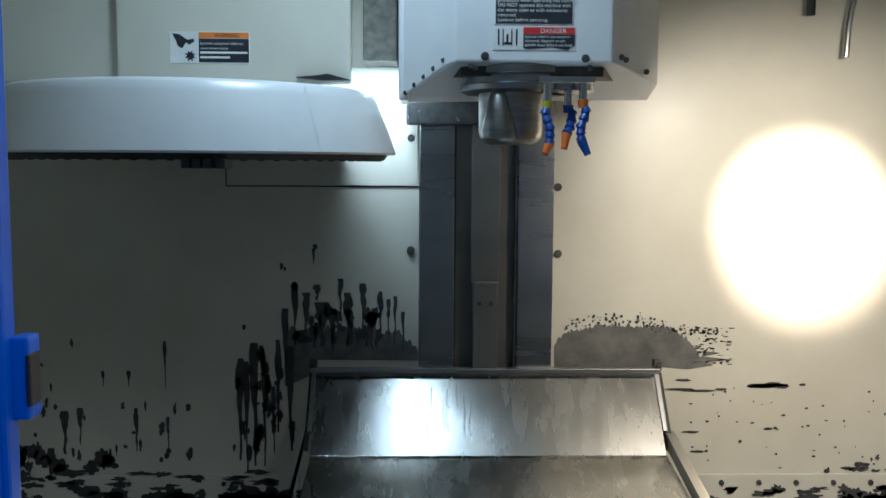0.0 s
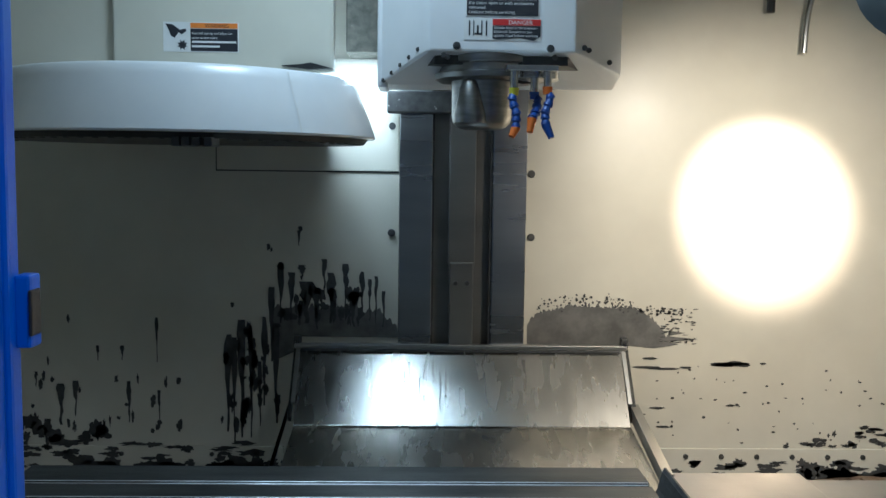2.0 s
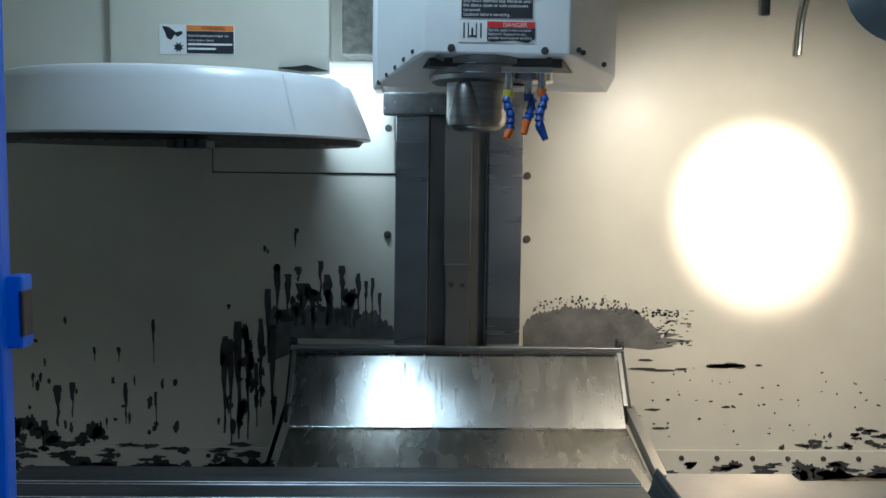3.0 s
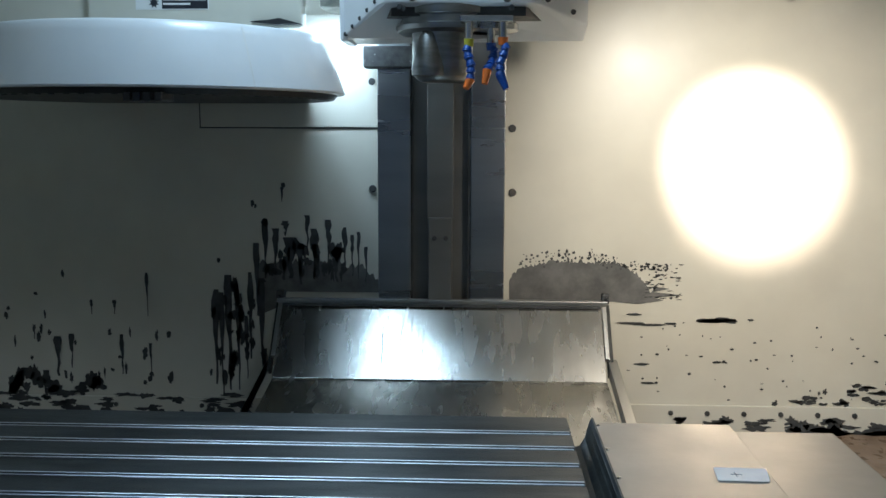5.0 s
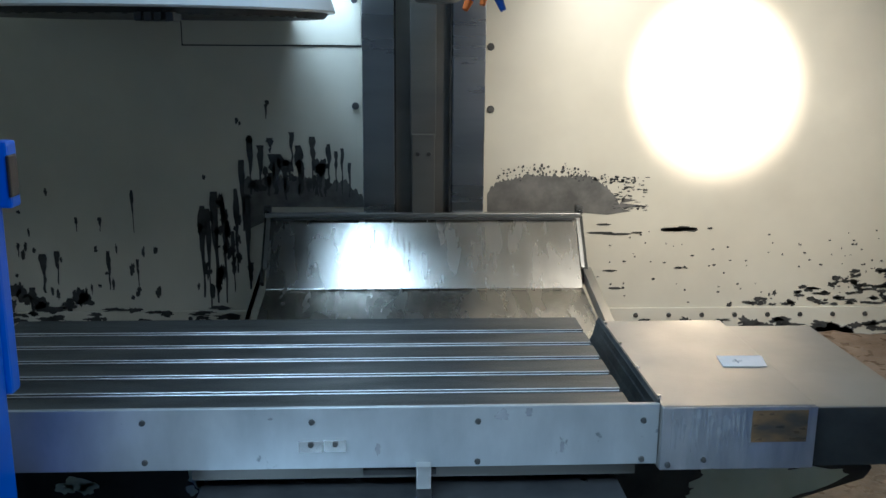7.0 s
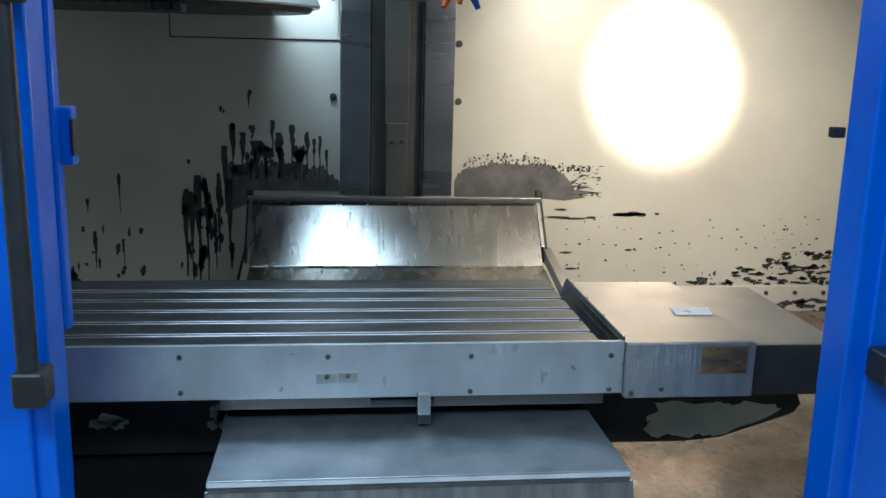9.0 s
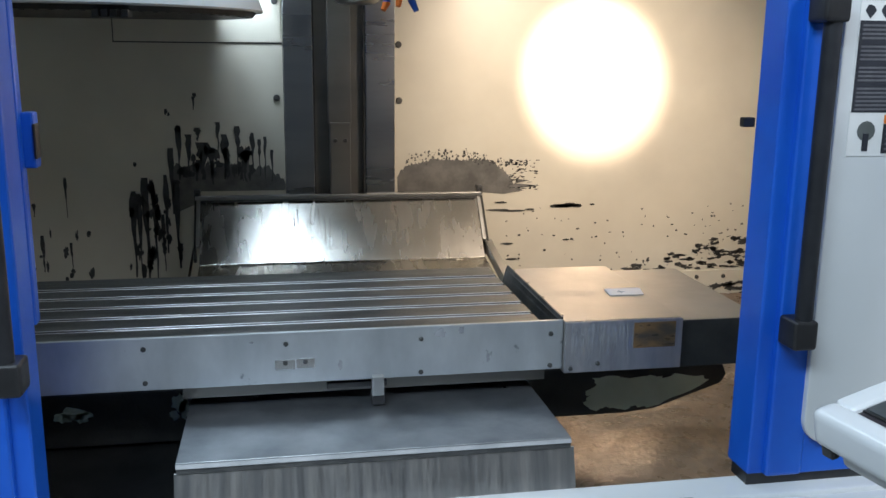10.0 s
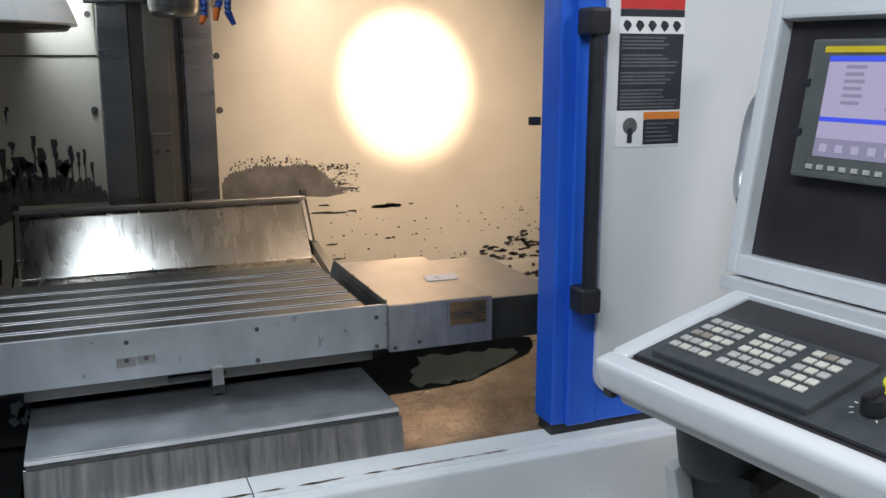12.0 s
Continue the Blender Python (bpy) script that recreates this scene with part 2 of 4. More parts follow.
def make(name, bm, mat, smooth=False):
    me = bpy.data.meshes.new(name)
    bm.to_mesh(me)
    bm.free()
    me.materials.append(mat)
    if smooth:
        me.polygons.foreach_set("use_smooth", [True] * len(me.polygons))
        me.set_sharp_from_angle(angle=radians(35))
    return new(name, me)


def part(name, bm, mat, parent, label="", smooth=False):
    ob = make(name, bm, mat, smooth)
    ob.parent = parent
    if label:
        tagged(ob, label=label)
    return ob


def thing(name, label, category, group="", at=(0, 0, 0)):
    ob = new(name)
    ob.empty_display_size = 0.05
    return tagged(ob, label, category, group)


def solid(name, bm, mat, label, kind="structure", category="", smooth=False):
    return tagged(make(name, bm, mat, smooth), label, category or name.split("_")[0], "", kind)


def put(things, move, scale=(1, 1, 1), turn=0.0):
    """Places whole things: scaled and turned about the origin, then moved."""
    m = Matrix.Translation(move) @ Matrix.Rotation(turn, 4, "Z") @ Matrix.Diagonal((*scale, 1))
    for ob in things:
        ob.matrix_world = m


def screw(parent, x, y, z, r=0.006, face="-y", mat=None):
    d = {"-y": (0, -1, 0), "z": (0, 0, 1), "-x": (-1, 0, 0)}[face]
    bm = bmesh.new()
    p = Vector((x, y, z))
    rod(bm, p, p + Vector(d) * r * 0.7, r, r * 0.85, 12)
    rod(bm, p + Vector(d) * r * 0.6, p + Vector(d) * r * 0.78, r * 0.45, r * 0.45, 6)
    return part("screw", bm, mat or M_BARE_SHADE, parent, smooth=True)


# ---------------------------------------------------------------- enclosure
WY = 1.78
solid("wall_back", box(-1.7, 2.07, WY, WY + 0.04, 0.3, 2.7), M_WALL, "cream enamelled back sheet of the machine with flaked paint", category="wall")
solid("wall_left", box(-1.74, -1.7, -0.3, WY + 0.04, 0.3, 2.7), M_WALL, "cream enamelled side sheet of the machine", category="wall")
solid("wall_right", box(2.07, 2.11, -0.3, WY + 0.04, 0.3, 2.7), M_WALL, "cream enamelled side sheet of the machine", category="wall")
solid("ceiling", box(-1.74, 2.11, -0.3, WY + 0.04, 2.7, 2.74), M_WALL, "cream sheet roof of the machine", category="ceiling")
solid("wall_lower_right", box(0.80, 2.07, WY - 0.012, WY - 0.001, 0.3, 0.512, 0.003), M_WALL, "lower cream flange sheet with a row of screws", category="wall")
solid("wall_lower_left", box(-1.7, -0.36, WY - 0.012, WY - 0.001, 0.3, 0.512, 0.003), M_WALL, "lower cream flange sheet along the back", category="wall")
solid("chip_floor", box(-1.74, 2.11, -0.2, WY, 0.28, 0.3), M_CHIPS, "brown wet chip pan floor of the machine", category="floor")

# sloping swarf bank on the right
bm = bmesh.new()
NX, NY = 44, 44
grid = [[bm.verts.new((0.50 + 1.56 * i / NX, -0.19 + 1.95 * j / NY, 0)) for j in range(NY + 1)] for i in range(NX + 1)]
for row in grid:
    for v in row:
        v.co.z = 0.405 + 0.035 * noise.noise(v.co * 2.6) + 0.012 * noise.noise(v.co * 17)
for i in range(NX):
    for j in range(NY):
        bm.faces.new((grid[i][j], grid[i + 1][j], grid[i + 1][j + 1], grid[i][j + 1]))
solid("swarf_bank", bm, M_CHIPS, "brown wet metal swarf lying in the pan", kind="stuff", category="swarf", smooth=True)
# Near-black box fills the pan left of the front way cover.
solid("coolant_pit", box(-1.69, -0.225, -0.18, 0.55, 0.301, 0.56, 0.02), M_NEARBLACK, "near-black box filling the space beside the front way cover", category="pit")

# removable access panel in the back sheet
solid("access_panel", box(-0.576, 0.016, WY - 0.006, WY - 0.0005, 1.437, 1.80, 0.002), M_WALL, "cream access panel with a dark joint", category="panel")
solid("panel_joint", prism([(-0.580, 1.432), (0.018, 1.432), (0.018, 1.4365), (-0.5765, 1.4365), (-0.5765, 1.80), (-0.580, 1.80)], (WY - 0.003, WY - 0.0004)), M_BARE_SHADE, "dark joint round the access panel", category="trim")

# screws along the flange
wall_hw = thing("wall_screws", "row of dark screws along the cream flange", "screws")
for i in range(9):
    screw(wall_hw, 1.0 + i * 0.122, WY - 0.012, 0.485, 0.009)
for x, z in ((-0.005, 1.235), (-0.005, 1.585), (0.455, 1.435), (0.458, 1.225)):
    screw(wall_hw, x, WY, z, 0.013)
for x in (-1.5, -1.2, -0.9, -0.6):
    screw(wall_hw, x, WY - 0.012, 0.485, 0.008)


# flaked paint: dark blots and runs on the back sheet
def blot(bm, x, z, w, h, y, jag=0.35, n=16, up=1.0):
    c = []
    for k in range(n):
        a = 2 * math.pi * k / n
        r = 1 + jag * noise.noise(Vector((x * 31 + math.cos(a) * 1.7, z * 37 + math.sin(a) * 1.7, k * 0.13)))+ random.uniform(-jag, jag) * 0.35
        c.append(bm.verts.new((x + math.cos(a) * w * r * 0.5, y, z + math.sin(a) * h * r * 0.5)))
    bm.faces.new(c)


def run(bm, x, top, length, w, y):
    """A drip: round head, uneven narrowing tail."""
    n = 9
    ls, rs = [], []
    for k in range(n + 1):
        t = k / n
        ww = w * (0.5 + 0.5 * math.sin(math.pi * min(1, t * 1.6 + 0.15))) * (1 - 0.55 * t) * random.uniform(0.6, 1.25)
        dx = 0.25 * w * noise.noise(Vector((x * 50, t * 4, 1.0)))
        ls.append((x + dx - ww / 2, y, top - length * t))
        rs.append((x + dx + ww / 2, y, top - length * t))
    bm.faces.new([bm.verts.new(p) for p in ls + rs[::-1]])


bm = bmesh.new()
YF = WY - 0.0025
random.seed(5)
for x, top, ln, w in ((-0.37, 1.13, 0.20, 0.022), (-0.335, 1.10, 0.16, 0.03), (-0.30, 1.125, 0.05, 0.03), (-0.285, 1.07, 0.14, 0.05), (-0.225, 1.145, 0.12, 0.022), (-0.205, 1.10, 0.17, 0.034),
                      (-0.155, 1.13, 0.17, 0.024), (-0.10, 1.105, 0.15, 0.018), (-0.075, 1.08, 0.14, 0.014), (-0.055, 1.09, 0.16, 0.016), (-0.03, 1.04, 0.12, 0.014), (-0.25, 1.05, 0.14, 0.03), (-0.13, 1.04, 0.12, 0.03),
                      (-0.40, 1.05, 0.25, 0.03), (-0.425, 0.95, 0.30, 0.024), (-0.385, 0.93, 0.34, 0.03), (-0.47, 0.92, 0.38, 0.022), (-0.50, 0.94, 0.40, 0.03), (-0.545, 0.89, 0.33, 0.03), (-0.525, 0.88, 0.36, 0.022),
                      (-0.78, 0.945, 0.15, 0.014), (-0.875, 0.73, 0.14, 0.022), (-0.975, 0.85, 0.05, 0.014), (-0.895, 0.85, 0.05, 0.014), (-1.05, 0.73, 0.12, 0.02), (-1.10, 0.72, 0.14, 0.03), (-1.15, 0.60, 0.12, 0.03),
                      (-1.02, 0.56, 0.10, 0.03), (-0.775, 0.70, 0.10, 0.014), (-1.18, 0.76, 0.05, 0.014), (-0.31, 1.24, 0.05, 0.014), (-0.44, 0.80, 0.22, 0.016)):
    run(bm, x, top, ln, w, YF)
for k in range(46):
    blot(bm, random.gauss(-0.47, 0.05), random.uniform(0.58, 0.92), random.uniform(0.006, 0.026), random.uniform(0.012, 0.06), YF, 0.6, 20)
for k in range(34):
    blot(bm, random.uniform(-0.38, -0.10), random.uniform(0.94, 1.05), random.uniform(0.008, 0.03), random.uniform(0.02, 0.06), YF, 0.6, 20)
for k in range(46):
    blot(bm, random.uniform(-1.6, -0.42), random.gauss(0.50, 0.022), random.uniform(0.02, 0.10), random.uniform(0.008, 0.026), YF - 0.0125, 0.7, 24)
for k in range(36):
    blot(bm, random.uniform(-1.6, -0.7), random.uniform(0.55, 0.95), random.uniform(0.006, 0.018), random.uniform(0.010, 0.04), YF, 0.6, 20)
for x, z, w, h in ((-0.41, 1.185, 0.012, 0.022), (-0.40, 1.175, 0.008, 0.014), (-0.305, 1.245, 0.014, 0.02), (-0.53, 0.99, 0.012, 0.018), (-0.37, 1.12, 0.024, 0.03)):
    blot(bm, x, z, w, h, YF)
sb = bmesh.new()
top = [(-0.40 + 0.42 * k / 69, 0.985 + 0.03 * noise.noise(Vector((k * 0.21, 3.1, 0))) - 0.07 * max(0, (k - 52) / 17) ** 1.3 + random.uniform(-0.010, 0.010)) for k in range(70)]
sb.faces.new([sb.verts.new((x, YF + 0.0008, z)) for x, z in top + [(0.018, 0.885), (-0.30, 0.885), (-0.31, 0.84), (-0.40, 0.80)]])
solid("grey_stain_left", sb, M_STAIN, "soft grey stain on the cream sheet beside the column", kind="stuff", category="stain")
for k in range(60):
    blot(bm, random.uniform(-1.4, -0.34), 0.375 + 0.085 * random.random() ** 0.8, random.uniform(0.03, 0.10), random.uniform(0.02, 0.055), YF - 0.0126, 0.7, 26)
for k in range(14):
    blot(bm, random.uniform(-1.3, -0.95), random.uniform(0.53, 0.60), random.uniform(0.02, 0.06), random.uniform(0.03, 0.08), YF, 0.6, 24)
solid("flaked_paint_left", bm, M_BARE_SHADE, "dark runs and blots where coolant has stripped the paint", kind="stuff", category="stain")

bm = bmesh.new()
pts = []
for k in range(90):
    t = k / 89
    x = 0.452 + t * 0.47
    z = 0.895 + 0.105 * math.sin(math.pi * min(1, (t * 0.97 + 0.03)) ** 0.8) ** 0.55 + 0.022 * math.exp(-((t - 0.78) / 0.13) ** 2) + random.uniform(-0.008, 0.008)
    pts.append((x + random.uniform(-0.002, 0.002), z))
tail = [(0.95, 0.93), (0.93, 0.915), (0.985, 0.908), (0.93, 0.897), (1.03, 0.886), (0.93, 0.878), (0.965, 0.868), (0.88, 0.855), (0.80, 0.862), (0.452, 0.862)]
sb = bmesh.new()
sb.faces.new([sb.verts.new((x, YF + 0.0008, z)) for x, z in pts + tail])
solid("grey_stain_right", sb, M_STAIN, "soft grey stain on the cream sheet by the column foot", kind="stuff", category="stain")
for k in range(150):
    t = random.random()
    blot(bm, 0.48 + t * 0.5, 0.99 + 0.02 * math.sin(t * 5) + random.gauss(0.004, 0.012), *[random.uniform(0.003, 0.010)] * 2, YF, n=7)
for k in range(70):
    blot(bm, random.uniform(0.90, 1.02), random.uniform(0.87, 0.99), random.uniform(0.004, 0.02), random.uniform(0.002, 0.006), YF, n=8)
for k in range(12):
    blot(bm, random.uniform(1.08, 1.22), random.gauss(0.802, 0.003), random.uniform(0.03, 0.07), random.uniform(0.008, 0.016), YF)
for x, z, w in ((1.255, 0.805, 0.02), (0.86, 0.79, 0.09), (0.92, 0.785, 0.10), (0.90, 0.65, 0.05), (0.92, 0.585, 0.05), (1.15, 0.66, 0.03), (0.87, 0.82, 0.05), (0.99, 0.79, 0.04)):
    blot(bm, x, z, w, 0.008, YF)
for k in range(90):
    blot(bm, random.uniform(0.85, 2.0), random.uniform(0.53, 0.80), random.uniform(0.003, 0.014), random.uniform(0.003, 0.009), YF, n=8)
for k in range(120):
    s = random.random() ** 0.5
    blot(bm, 1.35 + 0.70 * s + random.uniform(-0.1, 0.1), 0.518 + 0.16 * s * random.random(), random.uniform(0.008, 0.05), random.uniform(0.006, 0.02), YF, 0.7, 22)
solid("flaked_paint_right", bm, M_BARE_SHADE, "grey stain and dark flaked blots on the cream sheet", kind="stuff", category="stain")
bm = bmesh.new()
for k in range(34):
    blot(bm, random.uniform(0.85, 2.05), random.uniform(0.42, 0.468), random.uniform(0.02, 0.08), random.uniform(0.012, 0.035), WY - 0.0145, 0.7, 24)
for k in range(30):
    blot(bm, random.uniform(1.3, 2.05), random.uniform(0.32, 0.44), random.uniform(0.05, 0.16), random.uniform(0.03, 0.07), WY - 0.0148, 0.7, 26)
solid("flaked_paint_flange", bm, M_BARE_SHADE, "dark flaked paint on the lower flange", kind="stuff", category="stain")

# ---------------------------------------------------------------- column with guideways
col = thing("machine_column", "machine column with two ground steel ways", "column")
part("back_plate", box(0.02, 0.432, 1.735, 1.779, 0.86, 2.6, 0.003), M_GUIDE2, col, "grey plate behind the ways")
part("left_guideway", box(0.022, 0.127, 1.69, 1.736, 0.872, 2.6, 0.003), M_GUIDE, col, "polished vertical steel way")
part("right_guideway", box(0.322, 0.430, 1.69, 1.736, 0.878, 2.6, 0.003), M_GUIDE, col, "polished vertical steel way")
part("centre_cover", box(0.181, 0.266, 1.683, 1.736, 1.14, 2.6, 0.003), M_GUIDE2, col, "long grey screw cover")
part("lower_cover", box(0.186, 0.262, 1.674, 1.736, 0.862, 1.15, 0.004), M_GUIDE2, col, "short overlapping screw cover")
part("left_gasket", box(0.127, 0.133, 1.70, 1.736, 0.875, 2.6), M_BARE_SHADE, col, "dark way seal")
part("right_gasket", box(0.314, 0.322, 1.70, 1.736, 0.875, 2.6), M_BARE_SHADE, col, "dark way seal")
part("foot_block", box(0.03, 0.127, 1.684, 1.692, 0.866, 0.884, 0.002), M_BARE_SHADE, col, "dark oily wiper foot")
screw(col, 0.205, 1.674, 1.083, 0.008)
screw(col, 0.242, 1.674, 1.083, 0.008)
part("wiper_block", box(-0.018, 0.21, 1.655, 1.735, 1.622, 1.69, 0.006), M_WIPER, col, "blackened slide wiper block with flaking paint")

side_casting = thing("column_casting", "dirty grey cast flank of the column", "casting")
part("flank", box(-0.142, -0.045, 1.60, 1.775, 1.80, 2.69, 0.004), M_CAST, side_casting)

# ---------------------------------------------------------------- tool changer
tc = thing("tool_changer", "white drum shaped tool changer cover over dark pockets", "tool changer")
CX, CY, RR = -0.605, 1.48, 0.565
part("drum_cover", lathe([(RR - 0.012, 1.562), (RR - 0.002, 1.563), (RR, 1.568), (RR - 0.018, 1.62), (RR - 0.052, 1.705), (RR - 0.062, 1.728), (RR - 0.070, 1.735), (RR - 0.10, 1.739), (RR - 0.3, 1.748), (0.1, 1.752)], (CX, CY), 128), M_WHITE, tc, "glossy white curved cover", True)
part("pocket_disc", lathe([(RR - 0.035, 1.547), (RR - 0.022, 1.5625), (0.2, 1.5628)], (CX, CY), 72), M_DARK, tc, "black underside disc", True)
for k in range(40):
    a = math.pi + math.pi * k / 39
    bm = rod(bmesh.new(), (CX + 0.515 * math.cos(a), CY + 0.515 * math.sin(a), 1.5445), (CX + 0.515 * math.cos(a), CY + 0.515 * math.sin(a), 1.5485), 0.008, 0.008, 8)
    part("disc_bolt", bm, M_BARE_SHADE, tc)
for dx in (-0.05, -0.025, 0.0, 0.03):
    part("pocket_finger", box(CX + 0.14 + dx, CX + 0.16 + dx, CY - 0.53, CY - 0.44, 1.527, 1.550, 0.003), M_BLACK, tc, "black tool pocket finger")
seam = lathe([(RR + 0.0015, 1.568), (RR - 0.0165, 1.62), (RR - 0.0505, 1.705), (RR - 0.0605, 1.728)], (CX, CY), 720)
kill = [v for v in seam.verts if not (0.0 < math.degrees(math.atan2(v.co.y - CY, v.co.x - CX)) + 46.5 < 1.1)]
bmesh.ops.delete(seam, geom=kill, context="VERTS")
part("seam", seam, M_LWHITE, tc, "pale bead along the cover joint")
put([tc], (-0.004, 0.0034, 0.0715), (0.9324, 0.9324, 0.9324))

tp = thing("changer_panel", "cream sheet housing above the tool changer", "panel")
part("sheet", box(-0.818, -0.144, 1.53, 1.60, 1.73, 2.69, 0.012, 3), M_WALL, tp)
part("side_sheet", box(-1.68, -0.822, 1.56, 1.60, 1.73, 2.69, 0.004), M_WALL, tp, "recessed cream sheet")
part("gasket", prism([(-0.30, 1.747), (-0.22, 1.738), (-0.144, 1.74), (-0.21, 1.757), (-0.24, 1.752)], (1.50, 1.531)), M_BLACK, tp, "torn black rubber gasket")


def plate_sign(name, label, x0, x1, z0, z1, y):
    s = thing(name, label, "sign")
    part("backing", box(x0, x1, y - 0.0015, y, z0, z1), M_LWHITE, s, "white label sheet")
    return s


def up(x, y, z):
    return Matrix.Translation((x, y, z)) @ Matrix.Rotation(math.pi / 2, 4, "X")


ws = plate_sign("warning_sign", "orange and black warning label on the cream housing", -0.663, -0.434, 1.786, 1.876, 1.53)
part("band", box(-0.580, -0.437, 1.5275, 1.5284, 1.858, 1.8735), M_ORANGE, ws, "orange heading band")
part("field", box(-0.580, -0.437, 1.5275, 1.5284, 1.789, 1.856), M_LABEL, ws, "black text field")
part("heading", lettering("WARNING", 0.015, up(-0.536, 1.5272, 1.8603)), M_LABEL, ws)
for i, t in enumerate(("Exposed cutting tool edges can", "cause serious injury.")):
    part("text", lettering(t, 0.0098, up(-0.576, 1.5272, 1.8395 - i * 0.0135)), M_LWHITE, ws)
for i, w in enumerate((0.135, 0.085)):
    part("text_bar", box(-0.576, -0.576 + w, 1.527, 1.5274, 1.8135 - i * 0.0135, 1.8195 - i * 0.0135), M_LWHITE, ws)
part("pictogram", prism([(-0.655, 1.87), (-0.635, 1.868), (-0.612, 1.852), (-0.595, 1.856), (-0.592, 1.848), (-0.608, 1.838), (-0.616, 1.845), (-0.628, 1.828), (-0.64, 1.835), (-0.645, 1.85)], (1.5276, 1.5284)), M_LABEL, ws, "black pictogram")
part("pictogram_gear", prism([(-0.605 + (0.017 if k % 2 else 0.009) * math.cos(k * math.pi / 8), 1.807 + (0.017 if k % 2 else 0.009) * math.sin(k * math.pi / 8)) for k in range(16)], (1.5276, 1.5284)), M_LABEL, ws, "black cutter pictogram")

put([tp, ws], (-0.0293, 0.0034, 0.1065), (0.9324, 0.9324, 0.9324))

# ---------------------------------------------------------------- spindle head
sh = thing("spindle_head", "white enamelled spindle head with chamfered sides", "spindle head")


def loft(bottom, top):
    bm = bmesh.new()
    lo = [bm.verts.new(p) for p in bottom]
    hi = [bm.verts.new(p) for p in top]
    n = len(lo)
    for i in range(n):
        bm.faces.new((lo[i], lo[(i + 1) % n], hi[(i + 1) % n], hi[i]))
    bm.faces.new(lo[::-1])
    bm.faces.new(hi)
    bmesh.ops.recalc_face_normals(bm, faces=bm.faces)
    bmesh.ops.bevel(bm, geom=list(bm.edges), offset=0.006, segments=2, profile=0.6, affect="EDGES")
    return bm


def plan_ring(zs):
    pts = ((0.114, 1.33), (0.515, 1.33), (0.545, 1.36), (0.69, 1.55), (0.69, 1.66), (-0.028, 1.66), (-0.028, 1.50), (0.09, 1.36))
    return [(x, y, z) for (x, y), z in zip(pts, zs)]


part("housing", loft(plan_ring((1.772, 1.772, 1.768, 1.735, 1.70, 1.69, 1.692, 1.765)), plan_ring((2.65,) * 8)), M_WHITE, sh, "white sheet metal housing")
part("belly", prism([(0.05, 1.60), (0.13, 1.36), (0.50, 1.36), (0.60, 1.60)], (1.74, 1.765), "z"), M_DARK, sh, "dark oily underside")
part("edge_flange", box(-0.034, -0.004, 1.49, 1.665, 1.685, 2.65, 0.01, 3), M_WHITE, sh, "rounded white corner post")
part("spindle_flange", lathe([(0.135, 1.700), (0.15, 1.708), (0.152, 1.722), (0.142, 1.726), (0.142, 1.745), (0.15, 1.75), (0.15, 1.772)], (0.285, 1.48), 64), M_NOSE, sh, "turned steel spindle flange", True)
part("spindle_nose", lathe([(0.055, 1.565), (0.070, 1.572), (0.082, 1.583), (0.086, 1.60), (0.086, 1.70)], (0.268, 1.44), 48), M_NOSE, sh, "turned steel spindle nose", True)
part("drive_cone", lathe([(0.046, 1.580), (0.048, 1.60), (0.026, 1.69), (0.02, 1.70)], (0.232, 1.375), 32), M_NOSE, sh, "steel wedge on the nose", True)
part("coolant_ring", lathe([(0.075, 1.700), (0.082, 1.704), (0.082, 1.722), (0.075, 1.726)], (0.400, 1.40), 48), M_CHROME, sh, "machined coolant manifold", True)
part("manifold_plate", box(0.322, 0.462, 1.268, 1.40, 1.7165, 1.732, 0.002), M_CHROME, sh, "machined coolant plate")
for x, z in ((0.190, 1.787), (0.447, 1.783)):
    screw(sh, x, 1.33, z, 0.011)
for k in range(5):
    t = k / 4
    screw(sh, -0.015 + 0.10 * t, 1.488 - 0.12 * t, 1.705 + 0.075 * t, 0.007)
for x, y, z in ((0.545, 1.355, 1.79), (0.56, 1.37, 1.785), (0.64, 1.475, 1.765), (0.155, 1.335, 1.762), (0.165, 1.34, 1.758), (0.46, 1.335, 1.76)):
    screw(sh, x, y, z, 0.008)

SY = 1.33
hs = plate_sign("safety_sign", "black safety label on the white spindle head", 0.213, 0.414, 1.866, 2.02, SY)
part("field", box(0.216, 0.411, SY - 0.0025, SY - 0.0016, 1.869, 2.017), M_LABEL, hs, "black text field")
for i, t in enumerate(("hearing. ALWAYS wear ear", "protection when operating this machine.", "DO NOT operate this machine with", "the doors open or with enclosures", "removed.", "Lockout before servicing.")):
    part("text", lettering(t, 0.0125, up(0.221, SY - 0.0027, 1.935 - i * 0.0122)), M_LWHITE, hs)
for i in range(4):
    part("text_bar", box(0.221, 0.221 + 0.175 - 0.02 * (i % 3), SY - 0.0029, SY - 0.0026, 1.952 + i * 0.0122, 1.958 + i * 0.0122), M_LWHITE, hs)
dsn = plate_sign("danger_sign", "red danger label with peeling lower edge", 0.209, 0.420, 1.803, 1.862, SY)
part("band", box(0.287, 0.418, SY - 0.0025, SY - 0.0016, 1.843, 1.860), M_RED, dsn, "red heading band")
part("heading", lettering("DANGER", 0.0165, up(0.330, SY - 0.0027, 1.8455)), M_LWHITE, dsn)
part("field", prism([(0.287, 1.808), (0.30, 1.805), (0.36, 1.81), (0.40, 1.803), (0.418, 1.815), (0.418, 1.842), (0.287, 1.842)], (SY - 0.0025, SY - 0.0016)), M_LABEL, dsn, "black text field")
